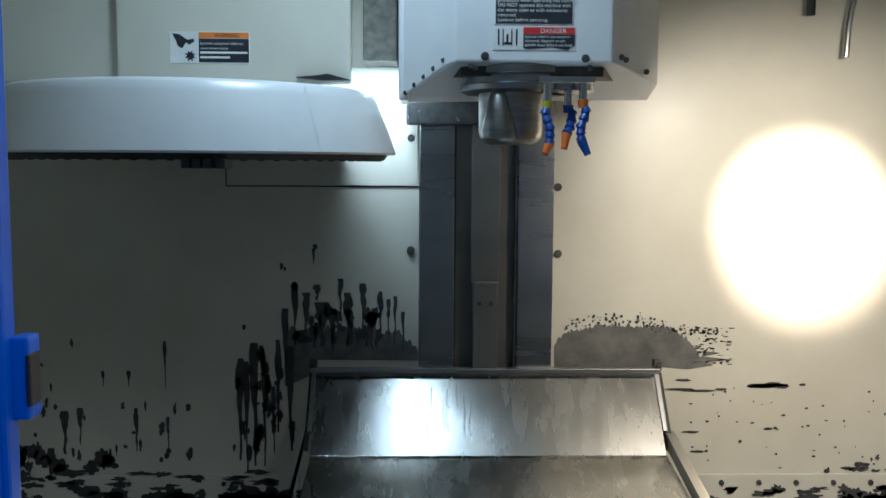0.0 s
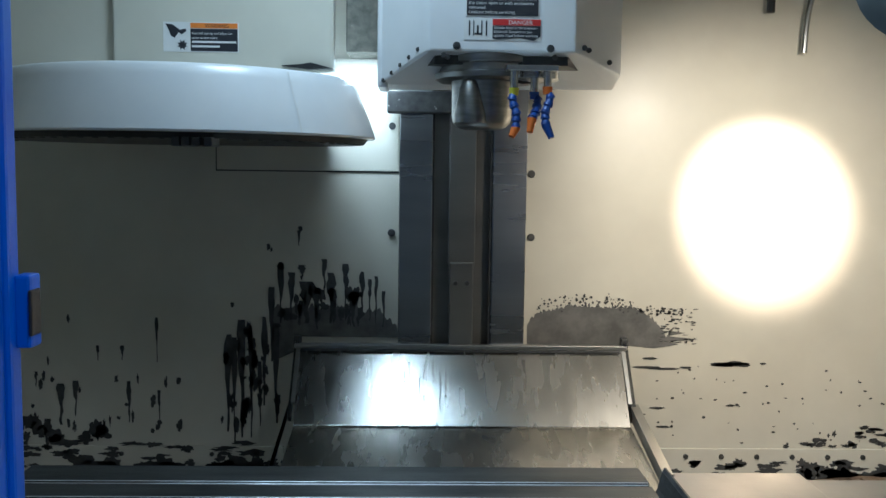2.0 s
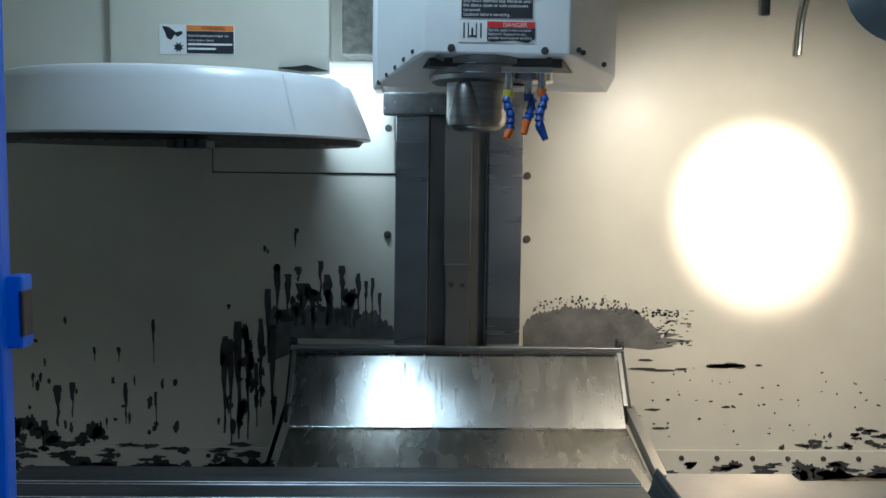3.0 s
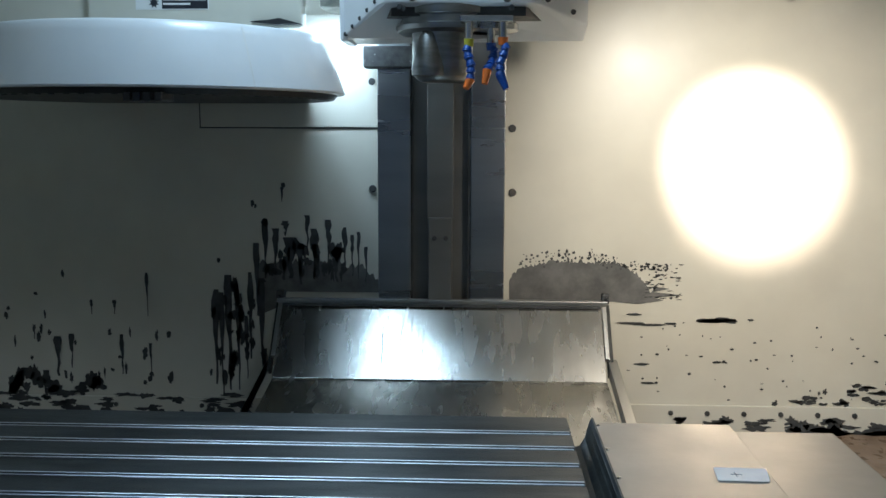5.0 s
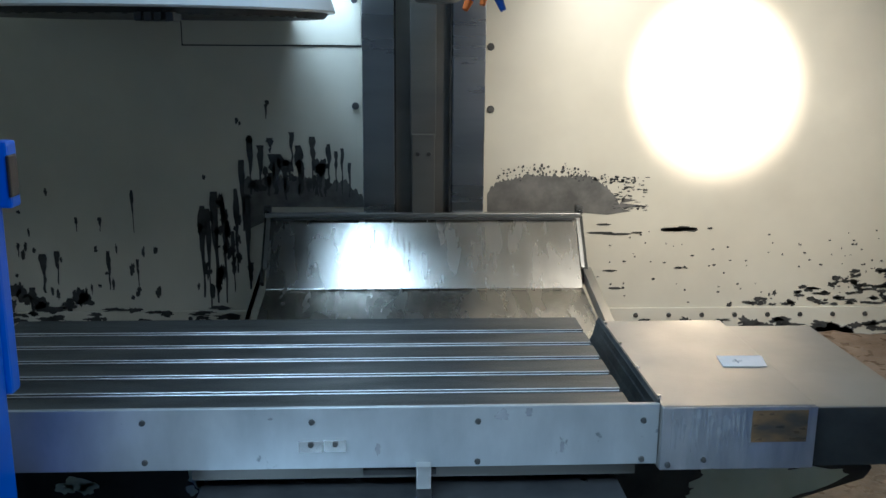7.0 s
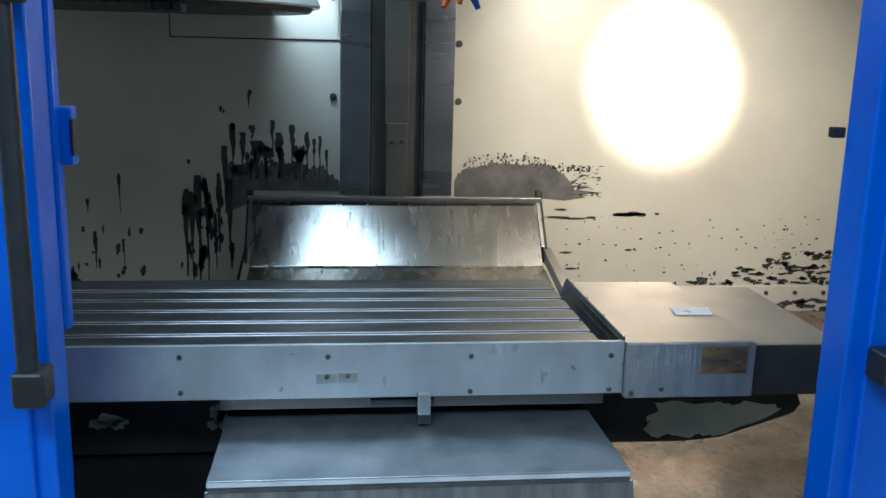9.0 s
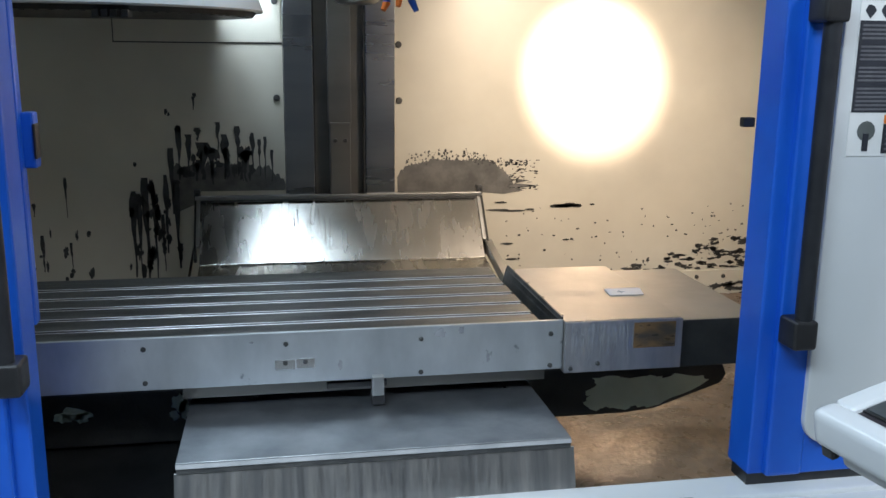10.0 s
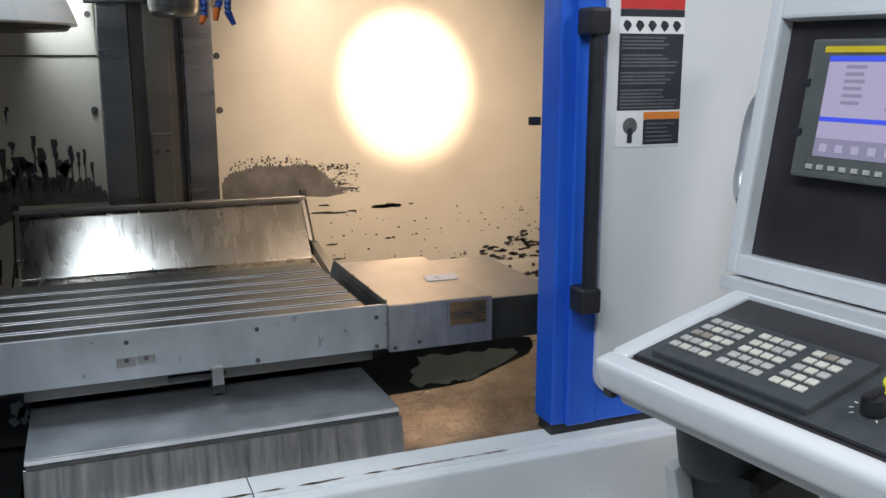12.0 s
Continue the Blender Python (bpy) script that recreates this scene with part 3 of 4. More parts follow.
for i, t in enumerate(("Spindle head is not counter-", "balanced. Support or pin", "spindle head before working")):
    part("text", lettering(t, 0.0105, up(0.290, SY - 0.0027, 1.8335 - i * 0.0105)), M_LWHITE, dsn)
for x0, x1, z0, z1 in ((0.222, 0.226, 1.815, 1.855), (0.234, 0.237, 1.815, 1.855), (0.268, 0.272, 1.815, 1.855), (0.256, 0.259, 1.815, 1.855), (0.244, 0.249, 1.82, 1.842), (0.238, 0.256, 1.817, 1.822)):
    part("pictogram_bar", box(x0, x1, SY - 0.0023, SY - 0.0016, z0, z1), M_LABEL, dsn)


# coolant nozzles of jointed plastic hose
NOZZLES = []


def nozzle(label, pts, tip_mat, collar_mat, clear_at=-1):
    t = thing("coolant_nozzle", label, "nozzle", "coolant nozzles under the spindle head")
    part("fitting", rod(bmesh.new(), (pts[0][0], pts[0][1], pts[0][2] + 0.045), pts[0], 0.011), M_CHROME, t, "chrome fitting", True)
    part("collar", rod(bmesh.new(), pts[0], (pts[0][0], pts[0][1], pts[0][2] - 0.02), 0.014, 0.012), collar_mat, t, "coloured collar", True)
    vs = [Vector(p) for p in pts]
    seg = []
    for a, b in zip(vs, vs[1:]):
        k = max(1, round((b - a).length / 0.019))
        seg += [(a.lerp(b, i / k), a.lerp(b, (i + 1) / k)) for i in range(k)]
    for i, (a, b) in enumerate(seg[1:-2]):
        bm = rod(bmesh.new(), a, b, 0.0085, 0.0135, 14)
        rod(bm, a.lerp(b, 0.75), b.lerp(a, -0.15), 0.0135, 0.0095, 14)
        part("bead", bm, M_HOSEC if i == clear_at else M_HOSEB, t, smooth=True)
    a, b = seg[-2][0], seg[-1][1]
    part("tip", rod(bmesh.new(), a, b, 0.013, 0.0085, 16), tip_mat, t, "tapered nozzle tip", True)
    return t


NOZZLES.append(nozzle("blue jointed coolant hose with an orange tip", [(0.345, 1.29, 1.672), (0.340, 1.285, 1.64), (0.352, 1.275, 1.60), (0.350, 1.27, 1.565), (0.338, 1.262, 1.540)], M_HOSEO, M_HOSEY))
NOZZLES.append(nozzle("blue jointed coolant hose ending in a blue tip", [(0.436, 1.29, 1.676), (0.444, 1.285, 1.645), (0.428, 1.275, 1.605), (0.430, 1.27, 1.575), (0.446, 1.262, 1.538)], M_HOSEB, M_HOSEO, 5))
NOZZLES.append(nozzle("short blue coolant hose with an orange tip", [(0.405, 1.33, 1.665), (0.415, 1.32, 1.64), (0.405, 1.30, 1.605), (0.395, 1.285, 1.59), (0.388, 1.275, 1.553)], M_HOSEO, M_HOSEB))

put([sh, hs, dsn] + NOZZLES, (0, -0.1167, 0.1001), (0.93, 0.93, 0.93))

# bent copper drain pipe and small fittings on the back sheet
pipe = thing("coolant_pipe", "bent brass coolant pipe hanging by the back sheet", "pipe")
part("stem", tube([(1.355, 1.72, 2.25), (1.345, 1.72, 2.06), (1.325, 1.72, 1.95), (1.318, 1.72, 1.835)], 0.010), M_CHROME, pipe, "bare metal tube", True)
fit2 = thing("pipe_fitting", "dark pipe fitting above the back sheet", "fitting")
part("nut", rod(bmesh.new(), (1.205, 1.72, 1.96), (1.205, 1.72, 2.2), 0.013, 0.013, 6), M_DARK, fit2)

lamp = thing("work_lamp", "round grey work lamp pointed at the back sheet", "lamp")
bm = bmesh.new()
ax = (Vector((1.235, 1.78, 1.325)) - Vector((1.02, 0.52, 1.79))).normalized()
c0 = Vector((1.02, 0.52, 1.79)) - ax * 0.03
rod(bm, c0 - ax * 0.08, c0, 0.05, 0.115, 32)
part("shade", bm, M_LAMP, lamp, "grey dished shade", True)
part("arm", tube([tuple(c0 - ax * 0.08), (1.14, 0.40, 2.05), (1.25, 0.35, 2.69)], 0.014), M_LAMP, lamp, "bent lamp arm", True)

# ---------------------------------------------------------------- rear way cover
def slab(x0, x1, a, b, t, bevel=0.0015):
    """A sheet across x from the edge a=(y, z) to b=(y, z), t thick."""
    d = Vector((b[0] - a[0], b[1] - a[1])).normalized()
    n = Vector((-d.y, d.x)) * (t if d.x > 0 else -t)
    return prism([(a[0], a[1]), (b[0], b[1]), (b[0] - n.x, b[1] - n.y), (a[0] - n.x, a[1] - n.y)], (x0, x1), "x", bevel)


rc = thing("rear_way_cover", "telescopic oily steel way cover behind the table", "way cover")
part("upper_sheet", slab(-0.292, 0.745, (1.675, 0.868), (1.50, 0.664), 0.004), M_COVER, rc, "bright oily steel sheet")
part("middle_sheet", slab(-0.292, 0.748, (1.515, 0.661), (0.90, 0.560), 0.004), M_COVER, rc, "second steel sheet")
part("lower_sheet", slab(-0.30, 0.75, (0.92, 0.556), (0.34, 0.520), 0.004), M_COVER, rc, "third steel sheet")
part("top_flange", box(-0.31, 0.765, 1.668, 1.694, 0.868, 0.882, 0.002), M_STEEL, rc, "folded top flange")
part("top_seal", box(-0.288, 0.742, 1.658, 1.671, 0.860, 0.8675), M_BARE_SHADE, rc, "dark wiper seal")
for x0, x1 in ((-0.306, -0.292), (0.747, 0.761)):
    w = -1 if x0 < 0 else 1
    part("side_edge", slab(x0, x1, (1.685, 0.878), (1.553, 0.722), 0.02), M_STEEL, rc, "folded side edge")
    part("side_seal", slab(x0 + w * 0.008, x1 + w * 0.012, (1.69, 0.868), (1.53, 0.68), 0.03), M_DARK, rc, "dark side seal")
    part("side_rail", slab(x0 + w * 0.010, x1 + w * 0.024, (1.575, 0.716), (0.90, 0.575), 0.04), M_STEEL, rc, "lower side rail")
for x in (-0.303, 0.760):
    bm = box(x - 0.012, x + 0.012, 1.680, 1.71, 0.872, 0.905, 0.004)
    part("corner_clip", bm, M_BARE_SHADE, rc, "dark corner clip")
    bm = rod(bmesh.new(), (x, 1.678, 0.888), (x, 1.668, 0.888), 0.006, 0.005, 10)
    part("clip_bolt", bm, M_CHROME, rc, "bright clip bolt")

random.seed(17)
n0 = Vector((0, -0.759, 0.651))
for k in range(7):
    x = 0.045 + 0.022 * k + random.uniform(-0.008, 0.008)
    a, ln = random.uniform(0.10, 0.35), random.uniform(0.25, 0.55)
    p = [Vector((x + random.uniform(-0.003, 0.003), 1.675 - 0.175 * t, 0.868 - 0.204 * t)) + n0 * 0.0006 for t in (a, a + ln * 0.4, a + ln * 0.8, min(0.96, a + ln))]
    part("oil_run", tube([tuple(q) for q in p], 0.0016, 8), M_COVER, rc, "thin run of oil", True)

# ---------------------------------------------------------------- table
TZ = 0.900
tb = thing("machine_table", "long oiled cast iron table with five slots", "machine table")
XL, XR = -0.76, 0.40
YB, YFR = 0.475, 0.004
slots = [0.06 + 0.08 * i for i in range(5)]
prof = [(YFR, TZ)]
for s in slots:
    prof += [(s - 0.008, TZ), (s - 0.008, TZ - 0.016), (s - 0.014, TZ - 0.016), (s - 0.014, TZ - 0.028), (s + 0.014, TZ - 0.028), (s + 0.014, TZ - 0.016), (s + 0.008, TZ - 0.016), (s + 0.008, TZ)]
prof += [(YB, TZ), (YB, TZ - 0.09), (YFR, TZ - 0.09)]
bm = prism(prof, (XL, XR), "x")
part("slotted_top", bm, M_TABLE, tb, "dark oiled iron top with slots")
# Raised pale strips paint the glint along each far slot edge.
for s in slots:
    part("slot_highlight", prism([(s + 0.0072, TZ - 0.004), (s + 0.0102, TZ + 0.0008), (s + 0.0112, TZ + 0.0008), (s + 0.0112, TZ - 0.004)], (XL, XR - 0.002), "x"), M_EDGE, tb, "pale strip painting the highlight on the slot edge")
part("apron", box(XL - 0.03, 0.448, -0.006, 0.003, 0.797, TZ + 0.002, 0.0015), M_APRON, tb, "long worn aluminium front plate")
for x, zs in ((0.422, (0.874, 0.806)), (0.152, (0.876, 0.806)), (-0.115, (0.878,)), (-0.382, (0.880, 0.812))):
    for z in zs:
        screw(tb, x, -0.006, z, 0.0052)
part("name_plate", box(-0.137, -0.098, -0.0085, -0.006, 0.826, 0.846, 0.001), M_CHROME, tb, "small bright plate")
part("name_plate", box(-0.096, -0.060, -0.0085, -0.006, 0.827, 0.847, 0.001), M_CHROME, tb, "small bright plate")
screw(tb, -0.117, -0.0085, 0.840, 0.005)
screw(tb, -0.078, -0.0085, 0.841, 0.005)
part("stop_bracket", box(0.052, 0.076, -0.022, 0.0, 0.766, 0.806, 0.002), M_STEEL, tb, "bent steel stop bracket")
part("stop_block", box(0.052, 0.078, -0.018, 0.02, 0.745, 0.767, 0.003), M_BLACK, tb, "black stop block")
# channel beside the slots
part("channel", prism([(0.400, 0.86), (0.403, 0.852), (0.412, 0.848), (0.425, 0.852), (0.434, 0.868), (0.442, 0.90), (0.446, 0.902), (0.446, 0.80), (0.40, 0.80)], (0.0, 0.455), "y"), M_DARK, tb, "dark coolant channel")
part("channel_rim", prism([(0.438, 0.885), (0.4455, 0.9075), (0.449, 0.9075), (0.449, 0.885)], (0.0, 0.455), "y"), M_BARE_SHADE, tb, "raised channel rim")
part("end_cover", box(0.449, 0.705, -0.012, 0.45, 0.790, TZ, 0.003), M_BOXTOP, tb, "flat steel end cover")
part("end_cover_front", box(0.450, 0.706, -0.0165, -0.012, 0.790, TZ - 0.001, 0.0015), M_BOX, tb, "drip stained front of the end cover")
part("sliding_cover", box(0.700, 0.900, 0.012, 0.452, 0.782, 0.886, 0.003), M_BOXTOP, tb, "lower sliding end cover")
part("sliding_front", box(0.706, 0.901, 0.008, 0.012, 0.782, 0.885, 0.001), M_DARK, tb, "grimy front of the sliding cover")
part("sticker", box(0.598, 0.690, -0.0178, -0.0165, 0.838, 0.893, 0.0), M_STICKER, tb, "worn metallic sticker")
for x, y in ((0.456, 0.03), (0.456, 0.17), (0.456, 0.30), (0.456, 0.43)):
    screw(tb, x, y, TZ, 0.004, "z", M_CHROME)
screw(tb, 0.522, -0.0165, 0.808, 0.005)
screw(tb, 0.463, -0.0165, 0.800, 0.005)

random.seed(23)
for k in range(16):
    x = 0.463 + 0.0088 * k + random.uniform(-0.003, 0.003)
    bm = bmesh.new()
    run(bm, x, random.uniform(0.868, 0.896), random.uniform(0.03, 0.075), random.uniform(0.004, 0.010), -0.0167)
    part("drip_stain", bm, M_DRIP, tb)
for x, z, w, h in ((0.19, 0.885, 0.02, 0.018), (0.235, 0.89, 0.012, 0.014), (-0.01, 0.83, 0.008, 0.022), (0.29, 0.83, 0.007, 0.02), (-0.18, 0.884, 0.008, 0.004)):
    bm = bmesh.new()
    blot(bm, x, z, w, h, -0.0062, 0.6, 22)
    part("scuff", bm, M_DRIP, tb)

card = thing("paper_card", "small pinkish paper card on the end cover", "card")
bm = prism([(0.612, 0.165), (0.692, 0.163), (0.704, 0.219), (0.618, 0.221)], (TZ + 0.001, TZ + 0.0022), "z")
part("sheet", bm, M_PAPER, card)
bm = bmesh.new()
cube(bm, 0.645, 0.647, 0.18, 0.20, TZ + 0.0022, TZ + 0.0025)
cube(bm, 0.638, 0.656, 0.189, 0.191, TZ + 0.0022, TZ + 0.0025)
part("pen_mark", bm, M_LABEL, card, "small pen mark")

put([tb, card], (0.1163, 0.0452, -0.064), (1.03, 1.03, 1.03))

# saddle casting below the table
sd = thing("saddle", "dark saddle casting with flaking mint paint", "saddle")
part("casting", prism([(-0.80, 0.775), (-0.80, 0.64), (-0.70, 0.605), (0.70, 0.605), (0.78, 0.612), (0.95, 0.668), (0.965, 0.69), (0.955, 0.715), (0.60, 0.775)], (0.16, 0.44), "y", 0.006), M_DARK, sd, "blackened casting")
part("slide_gap", box(-0.30, 0.46, 0.022, 0.40, 0.758, 0.8095), M_GUIDE2, sd, "pale slide strip under the table")
# Dark box paints in the shade below the table's front plate.
part("slide_shadow", box(-0.62, 0.62, 0.05, 0.40, 0.765, 0.809), M_BARE_SHADE, sd, "dark box painting the shade under the table")
for x0, x1, z0 in ((-0.145, -0.085, 0.784), (0.185, 0.45, 0.783), (-0.01, 0.115, 0.766)):
    part("stop_dog", box(x0, x1, 0.012, 0.03, z0, z0 + 0.012, 0.002), M_BARE_SHADE, sd, "black stop block")
bm = bmesh.new()
random.seed(11)
edge = [(0.60, 0.640), (0.615, 0.655), (0.60, 0.665), (0.635, 0.685), (0.62, 0.70), (0.69, 0.703), (0.70, 0.695), (0.77, 0.700), (0.80, 0.692), (0.83, 0.700), (0.90, 0.690), (0.92, 0.676), (0.83, 0.640), (0.775, 0.618), (0.73, 0.622), (0.70, 0.615), (0.66, 0.625), (0.63, 0.618)]
fine = []
for (x0, z0), (x1, z1) in zip(edge, edge[1:] + edge[:1]):
    for k in range(4):
        t = k / 4
        fine.append((x0 + (x1 - x0) * t + random.uniform(-0.005, 0.005), z0 + (z1 - z0) * t + random.uniform(-0.003, 0.003)))
bm.faces.new([bm.verts.new((x, 0.1575, z)) for x, z in fine])
part("paint_patch", bm, M_MINT, sd, "mint green remains of paint")
for x, z, w, h in ((-0.545, 0.685, 0.05, 0.03), (-0.568, 0.676, 0.03, 0.022), (-0.525, 0.676, 0.035, 0.028), (-0.325, 0.695, 0.03, 0.04), (-0.315, 0.68, 0.022, 0.045), (-0.335, 0.668, 0.02, 0.02)):
    bm = bmesh.new()
    blot(bm, x, z, w, h, 0.1578, 0.5, 22)
    part("paint_patch", bm, M_MINT, sd, "mint green remains of paint")

# front way cover
fc = thing("front_way_cover", "scuffed steel way cover below the table front", "way cover")
part("upper_sheet", slab(-0.201, 0.528, (-0.188, 0.703), (0.34, 0.694), 0.005), M_FCOVER, fc, "blue grey scuffed steel sheet")
part("upper_lip", slab(-0.201, 0.528, (-0.191, 0.693), (-0.187, 0.7035), 0.004), M_EDGE, fc, "worn bright lower lip")
part("lip_seal", box(-0.200, 0.527, -0.1875, -0.180, 0.682, 0.693), M_BARE_SHADE, fc, "dark wiper under the lip")
part("lower_sheet", slab(-0.205, 0.535, (-0.211, 0.590), (-0.184, 0.683), 0.005), M_STREAK, fc, "streaked steel front sheet")
part("skirt", box(-0.195, 0.52, -0.165, 0.32, 0.45, 0.682, 0.004), M_DARK, fc, "dark skirt under the cover")
put([sd], (0.09, 0.05, -0.035))

# ---------------------------------------------------------------- front of the machine
solid("sill", box(-1.74, 2.11, -0.296, -0.212, 0.30, 0.612, 0.006), M_SILL, "chipped white sill below the door opening", category="sill")
solid("front_apron", box(-1.74, 2.11, -0.328, -0.294, 0.0, 0.603, 0.006), M_SILL, "white lower front panel with worn edge", category="panel")
solid("sill_joint", box(0.196, 0.198, -0.2965, -0.2115, 0.58, 0.6128), M_BARE_SHADE, "dark joint between two sill sheets", category="trim")
bm = bmesh.new()
random.seed(21)
for k in range(26):
    x = 0.10 + 0.62 * random.random() ** 1.2
    c = [bm.verts.new((x + math.cos(a) * random.uniform(0.008, 0.035), -0.289 + math.sin(a) * random.uniform(0.001, 0.005), 0.6126)) for a in [2 * math.pi * j / 10 for j in range(10)]]
    bm.faces.new(c)
solid("sill_chips", bm, material("rusty_chip", (0.16, 0.11, 0.09), (0.30, 0.24, 0.21), 0.7, 0.1, 60), "brown chipped paint along the sill edge", kind="stuff", category="stain")
# Unseen beam, hung low to keep shop light off the back sheet.
solid("front_beam", box(-1.74, 2.11, -0.30, -0.20, 1.93, 2.74, 0.006), M_PANEL, "unseen white beam above the door, lowered to block shop light", category="beam")


def door(name, label, inner, s, h0=0.935, off=0.034):
    """A sliding door: inner = x of its opening edge, s = the way it extends."""
    d = thing(name, label, "door")
    d["kind"] = "structure"
    xs = lambda a, b: (min(inner + s * a, inner + s * b), max(inner + s * a, inner + s * b))
    part("edge_post", box(*xs(0, 0.035), -0.285, -0.205, 0.632, 2.2, 0.006, 3), M_BLUE, d, "blue folded edge post")
    part("edge_face", box(*xs(0.03, 0.105), -0.300, -0.240, 0.632, 2.2, 0.008, 3), M_BLUE, d, "blue face of the door edge")
    bm = bmesh.new()
    r, xo, zo = 0.05, 0.092, 0.70
    outline = [(xo, 2.2)]
    outline += [(xo + r - r * math.cos(a), zo + r - r * math.sin(a)) for a in [math.pi / 2 * k / 8 for k in range(9)]]
    outline += [(1.2, zo), (1.2, 2.2)]
    part("panel", prism([(inner + s * a, b) for a, b in outline], (-0.312, -0.296), "y", 0.003), M_PANEL, d, "pale grey door panel with a rounded corner")
    part("bottom_rail", box(*xs(0.103, 1.2), -0.2965, -0.243, 0.634, 0.73, 0.004), M_BLUE, d, "blue bottom rail")
    part("track_seal", box(*xs(0.0, 1.2), -0.285, -0.225, 0.612, 0.634), M_BLACK, d, "black bottom seal")
    h1 = h0 + 0.60
    xc = inner + s * off
    g = part("grip", rod(bmesh.new(), (xc, -0.338, h0), (xc, -0.338, h1), 0.0155, 0.0155, 24), M_GRIP, d, "worn black tubular grip", True)
    for z in (h0, h1 - 0.03):
        part("grip_bracket", box(min(xc - s * 0.026, xc + s * 0.020), max(xc - s * 0.026, xc + s * 0.020), -0.358, -0.300, z - 0.012, z + 0.042, 0.008, 3), M_BLACK, d, "black bracket block")
    return d


dr = door("door_right", "blue edged sliding door with black grip, open", 0.722, 1, 0.915, 0.052)
dl = door("door_left", "blue edged sliding door with black grip, open", -0.538, -1, 0.905, 0.014)
part("inner_post", box(-0.635, -0.585, -0.235, -0.045, 0.632, 2.2, 0.006), M_BLUE, dl, "blue inner post")
part("inner_flange", box(-0.615, -0.577, -0.046, -0.012, 0.915, 2.2, 0.006), M_BLUE, dl, "blue inner flange")
latch = thing("door_latch", "blue latch block on the inner door post", "latch")
part("block", box(-0.580, -0.556, -0.03, 0.005, 1.205, 1.305, 0.005), M_BLUE, latch)
part("slot", box(-0.559, -0.5535, -0.033, -0.002, 1.222, 1.285, 0.003), M_BLACK, latch, "black keeper slot")
hook = thing("door_hook", "small black catch on the door edge", "catch")
part("hook", box(0.70, 0.724, -0.205, -0.19, 1.312, 1.330, 0.003), M_BLACK, hook)

put([dl, latch], (0.123, 0.03, 0))
put([dr], (0.137, 0.03, 0))
put([hook], (0.135, 0.029, -0.024))

# stacked labels on the right hand door panel
LY = -0.312
lb = thing("door_labels", "stack of red, black and orange safety labels on the door", "sign")
LX = 0.820
part("backing", box(LX - 0.002, LX + 0.196, LY - 0.0012, LY, 1.265, 1.66), M_LWHITE, lb, "white label sheet")
part("band", box(LX, LX + 0.194, LY - 0.002, LY - 0.0012, 1.585, 1.655), M_RED, lb, "red heading band")
part("pictogram_row", box(LX, LX + 0.194, LY - 0.002, LY - 0.0012, 1.568, 1.584), M_LABEL, lb, "black strip")
for k in range(5):
    part("pictogram", prism([(LX + 0.022 + k * 0.0375 + (0.010 if j % 2 else 0.013) * math.cos(j * math.pi / 4), 1.548 + (0.011 if j % 3 else 0.015) * math.sin(j * math.pi / 4)) for j in range(8)], (LY - 0.002, LY - 0.0012)), M_LABEL, lb, "black pictogram")
part("field", box(LX, LX + 0.194, LY - 0.002, LY - 0.0012, 1.352, 1.529), M_LABEL, lb, "black text field")
random.seed(4)
for i in range(21):
    if i in (4, 9, 14):
        continue
    z = 1.522 - i * 0.0081
    part("text_bar", box(LX + 0.007, LX + 0.007 + random.uniform(0.12, 0.178), LY - 0.0025, LY - 0.002, z - 0.004, z), M_TEXT, lb)
part("orange_band", box(LX + 0.082, LX + 0.194, LY - 0.002, LY - 0.0012, 1.330, 1.347), M_ORANGE, lb, "orange heading band")
part("lower_field", box(LX + 0.082, LX + 0.194, LY - 0.002, LY - 0.0012, 1.270, 1.329), M_LABEL, lb, "black text field")
for i in range(5):
    part("text_bar", box(LX + 0.089, LX + 0.089 + random.uniform(0.06, 0.095), LY - 0.0025, LY - 0.002, 1.317 - i * 0.010, 1.321 - i * 0.010), M_TEXT, lb)
part("pictogram_large", prism([(LX + 0.041 + 0.022 * math.cos(j * math.pi / 6), 1.315 + 0.020 * math.sin(j * math.pi / 6)) for j in range(12)], (LY - 0.002, LY - 0.0012)), M_BEZEL, lb, "grey pictogram")
part("pictogram_stem", box(LX + 0.034, LX + 0.048, LY - 0.0024, LY - 0.0012, 1.275, 1.31), M_LABEL, lb, "dark pictogram")
el = thing("edge_label", "small black label on the blue door edge", "sign")
part("sheet", box(0.752, 0.785, -0.3015, -0.300, 1.545, 1.60), M_LWHITE, el)
part("field", box(0.754, 0.783, -0.3022, -0.3015, 1.548, 1.597), M_LABEL, el)
for i in range(4):
    part("text_bar", box(0.757, 0.778, -0.3026, -0.3022, 1.588 - i * 0.010, 1.591 - i * 0.010), M_TEXT, el)

put([lb], (0.322, 0.03, 0.1325), (0.80, 1, 0.88))
put([el], (0.137, 0.03, 0))

# ---------------------------------------------------------------- control pendant
DECK_O = Vector((0.495, -0.710, 0.980))
U = Vector((0.062, -0.998, 0.0)).normalized()
V = Vector((0.362, 0.023, 0.080)).normalized()
Nn = U.cross(V)
if Nn.z < 0:
    Nn = -Nn
DECK = Matrix.Translation(DECK_O) @ Matrix((U, V, Nn)).transposed().to_4x4()


def local(bm, m):
    bmesh.ops.transform(bm, matrix=m, verts=bm.verts)
    bmesh.ops.recalc_face_normals(bm, faces=bm.faces)
    return bm


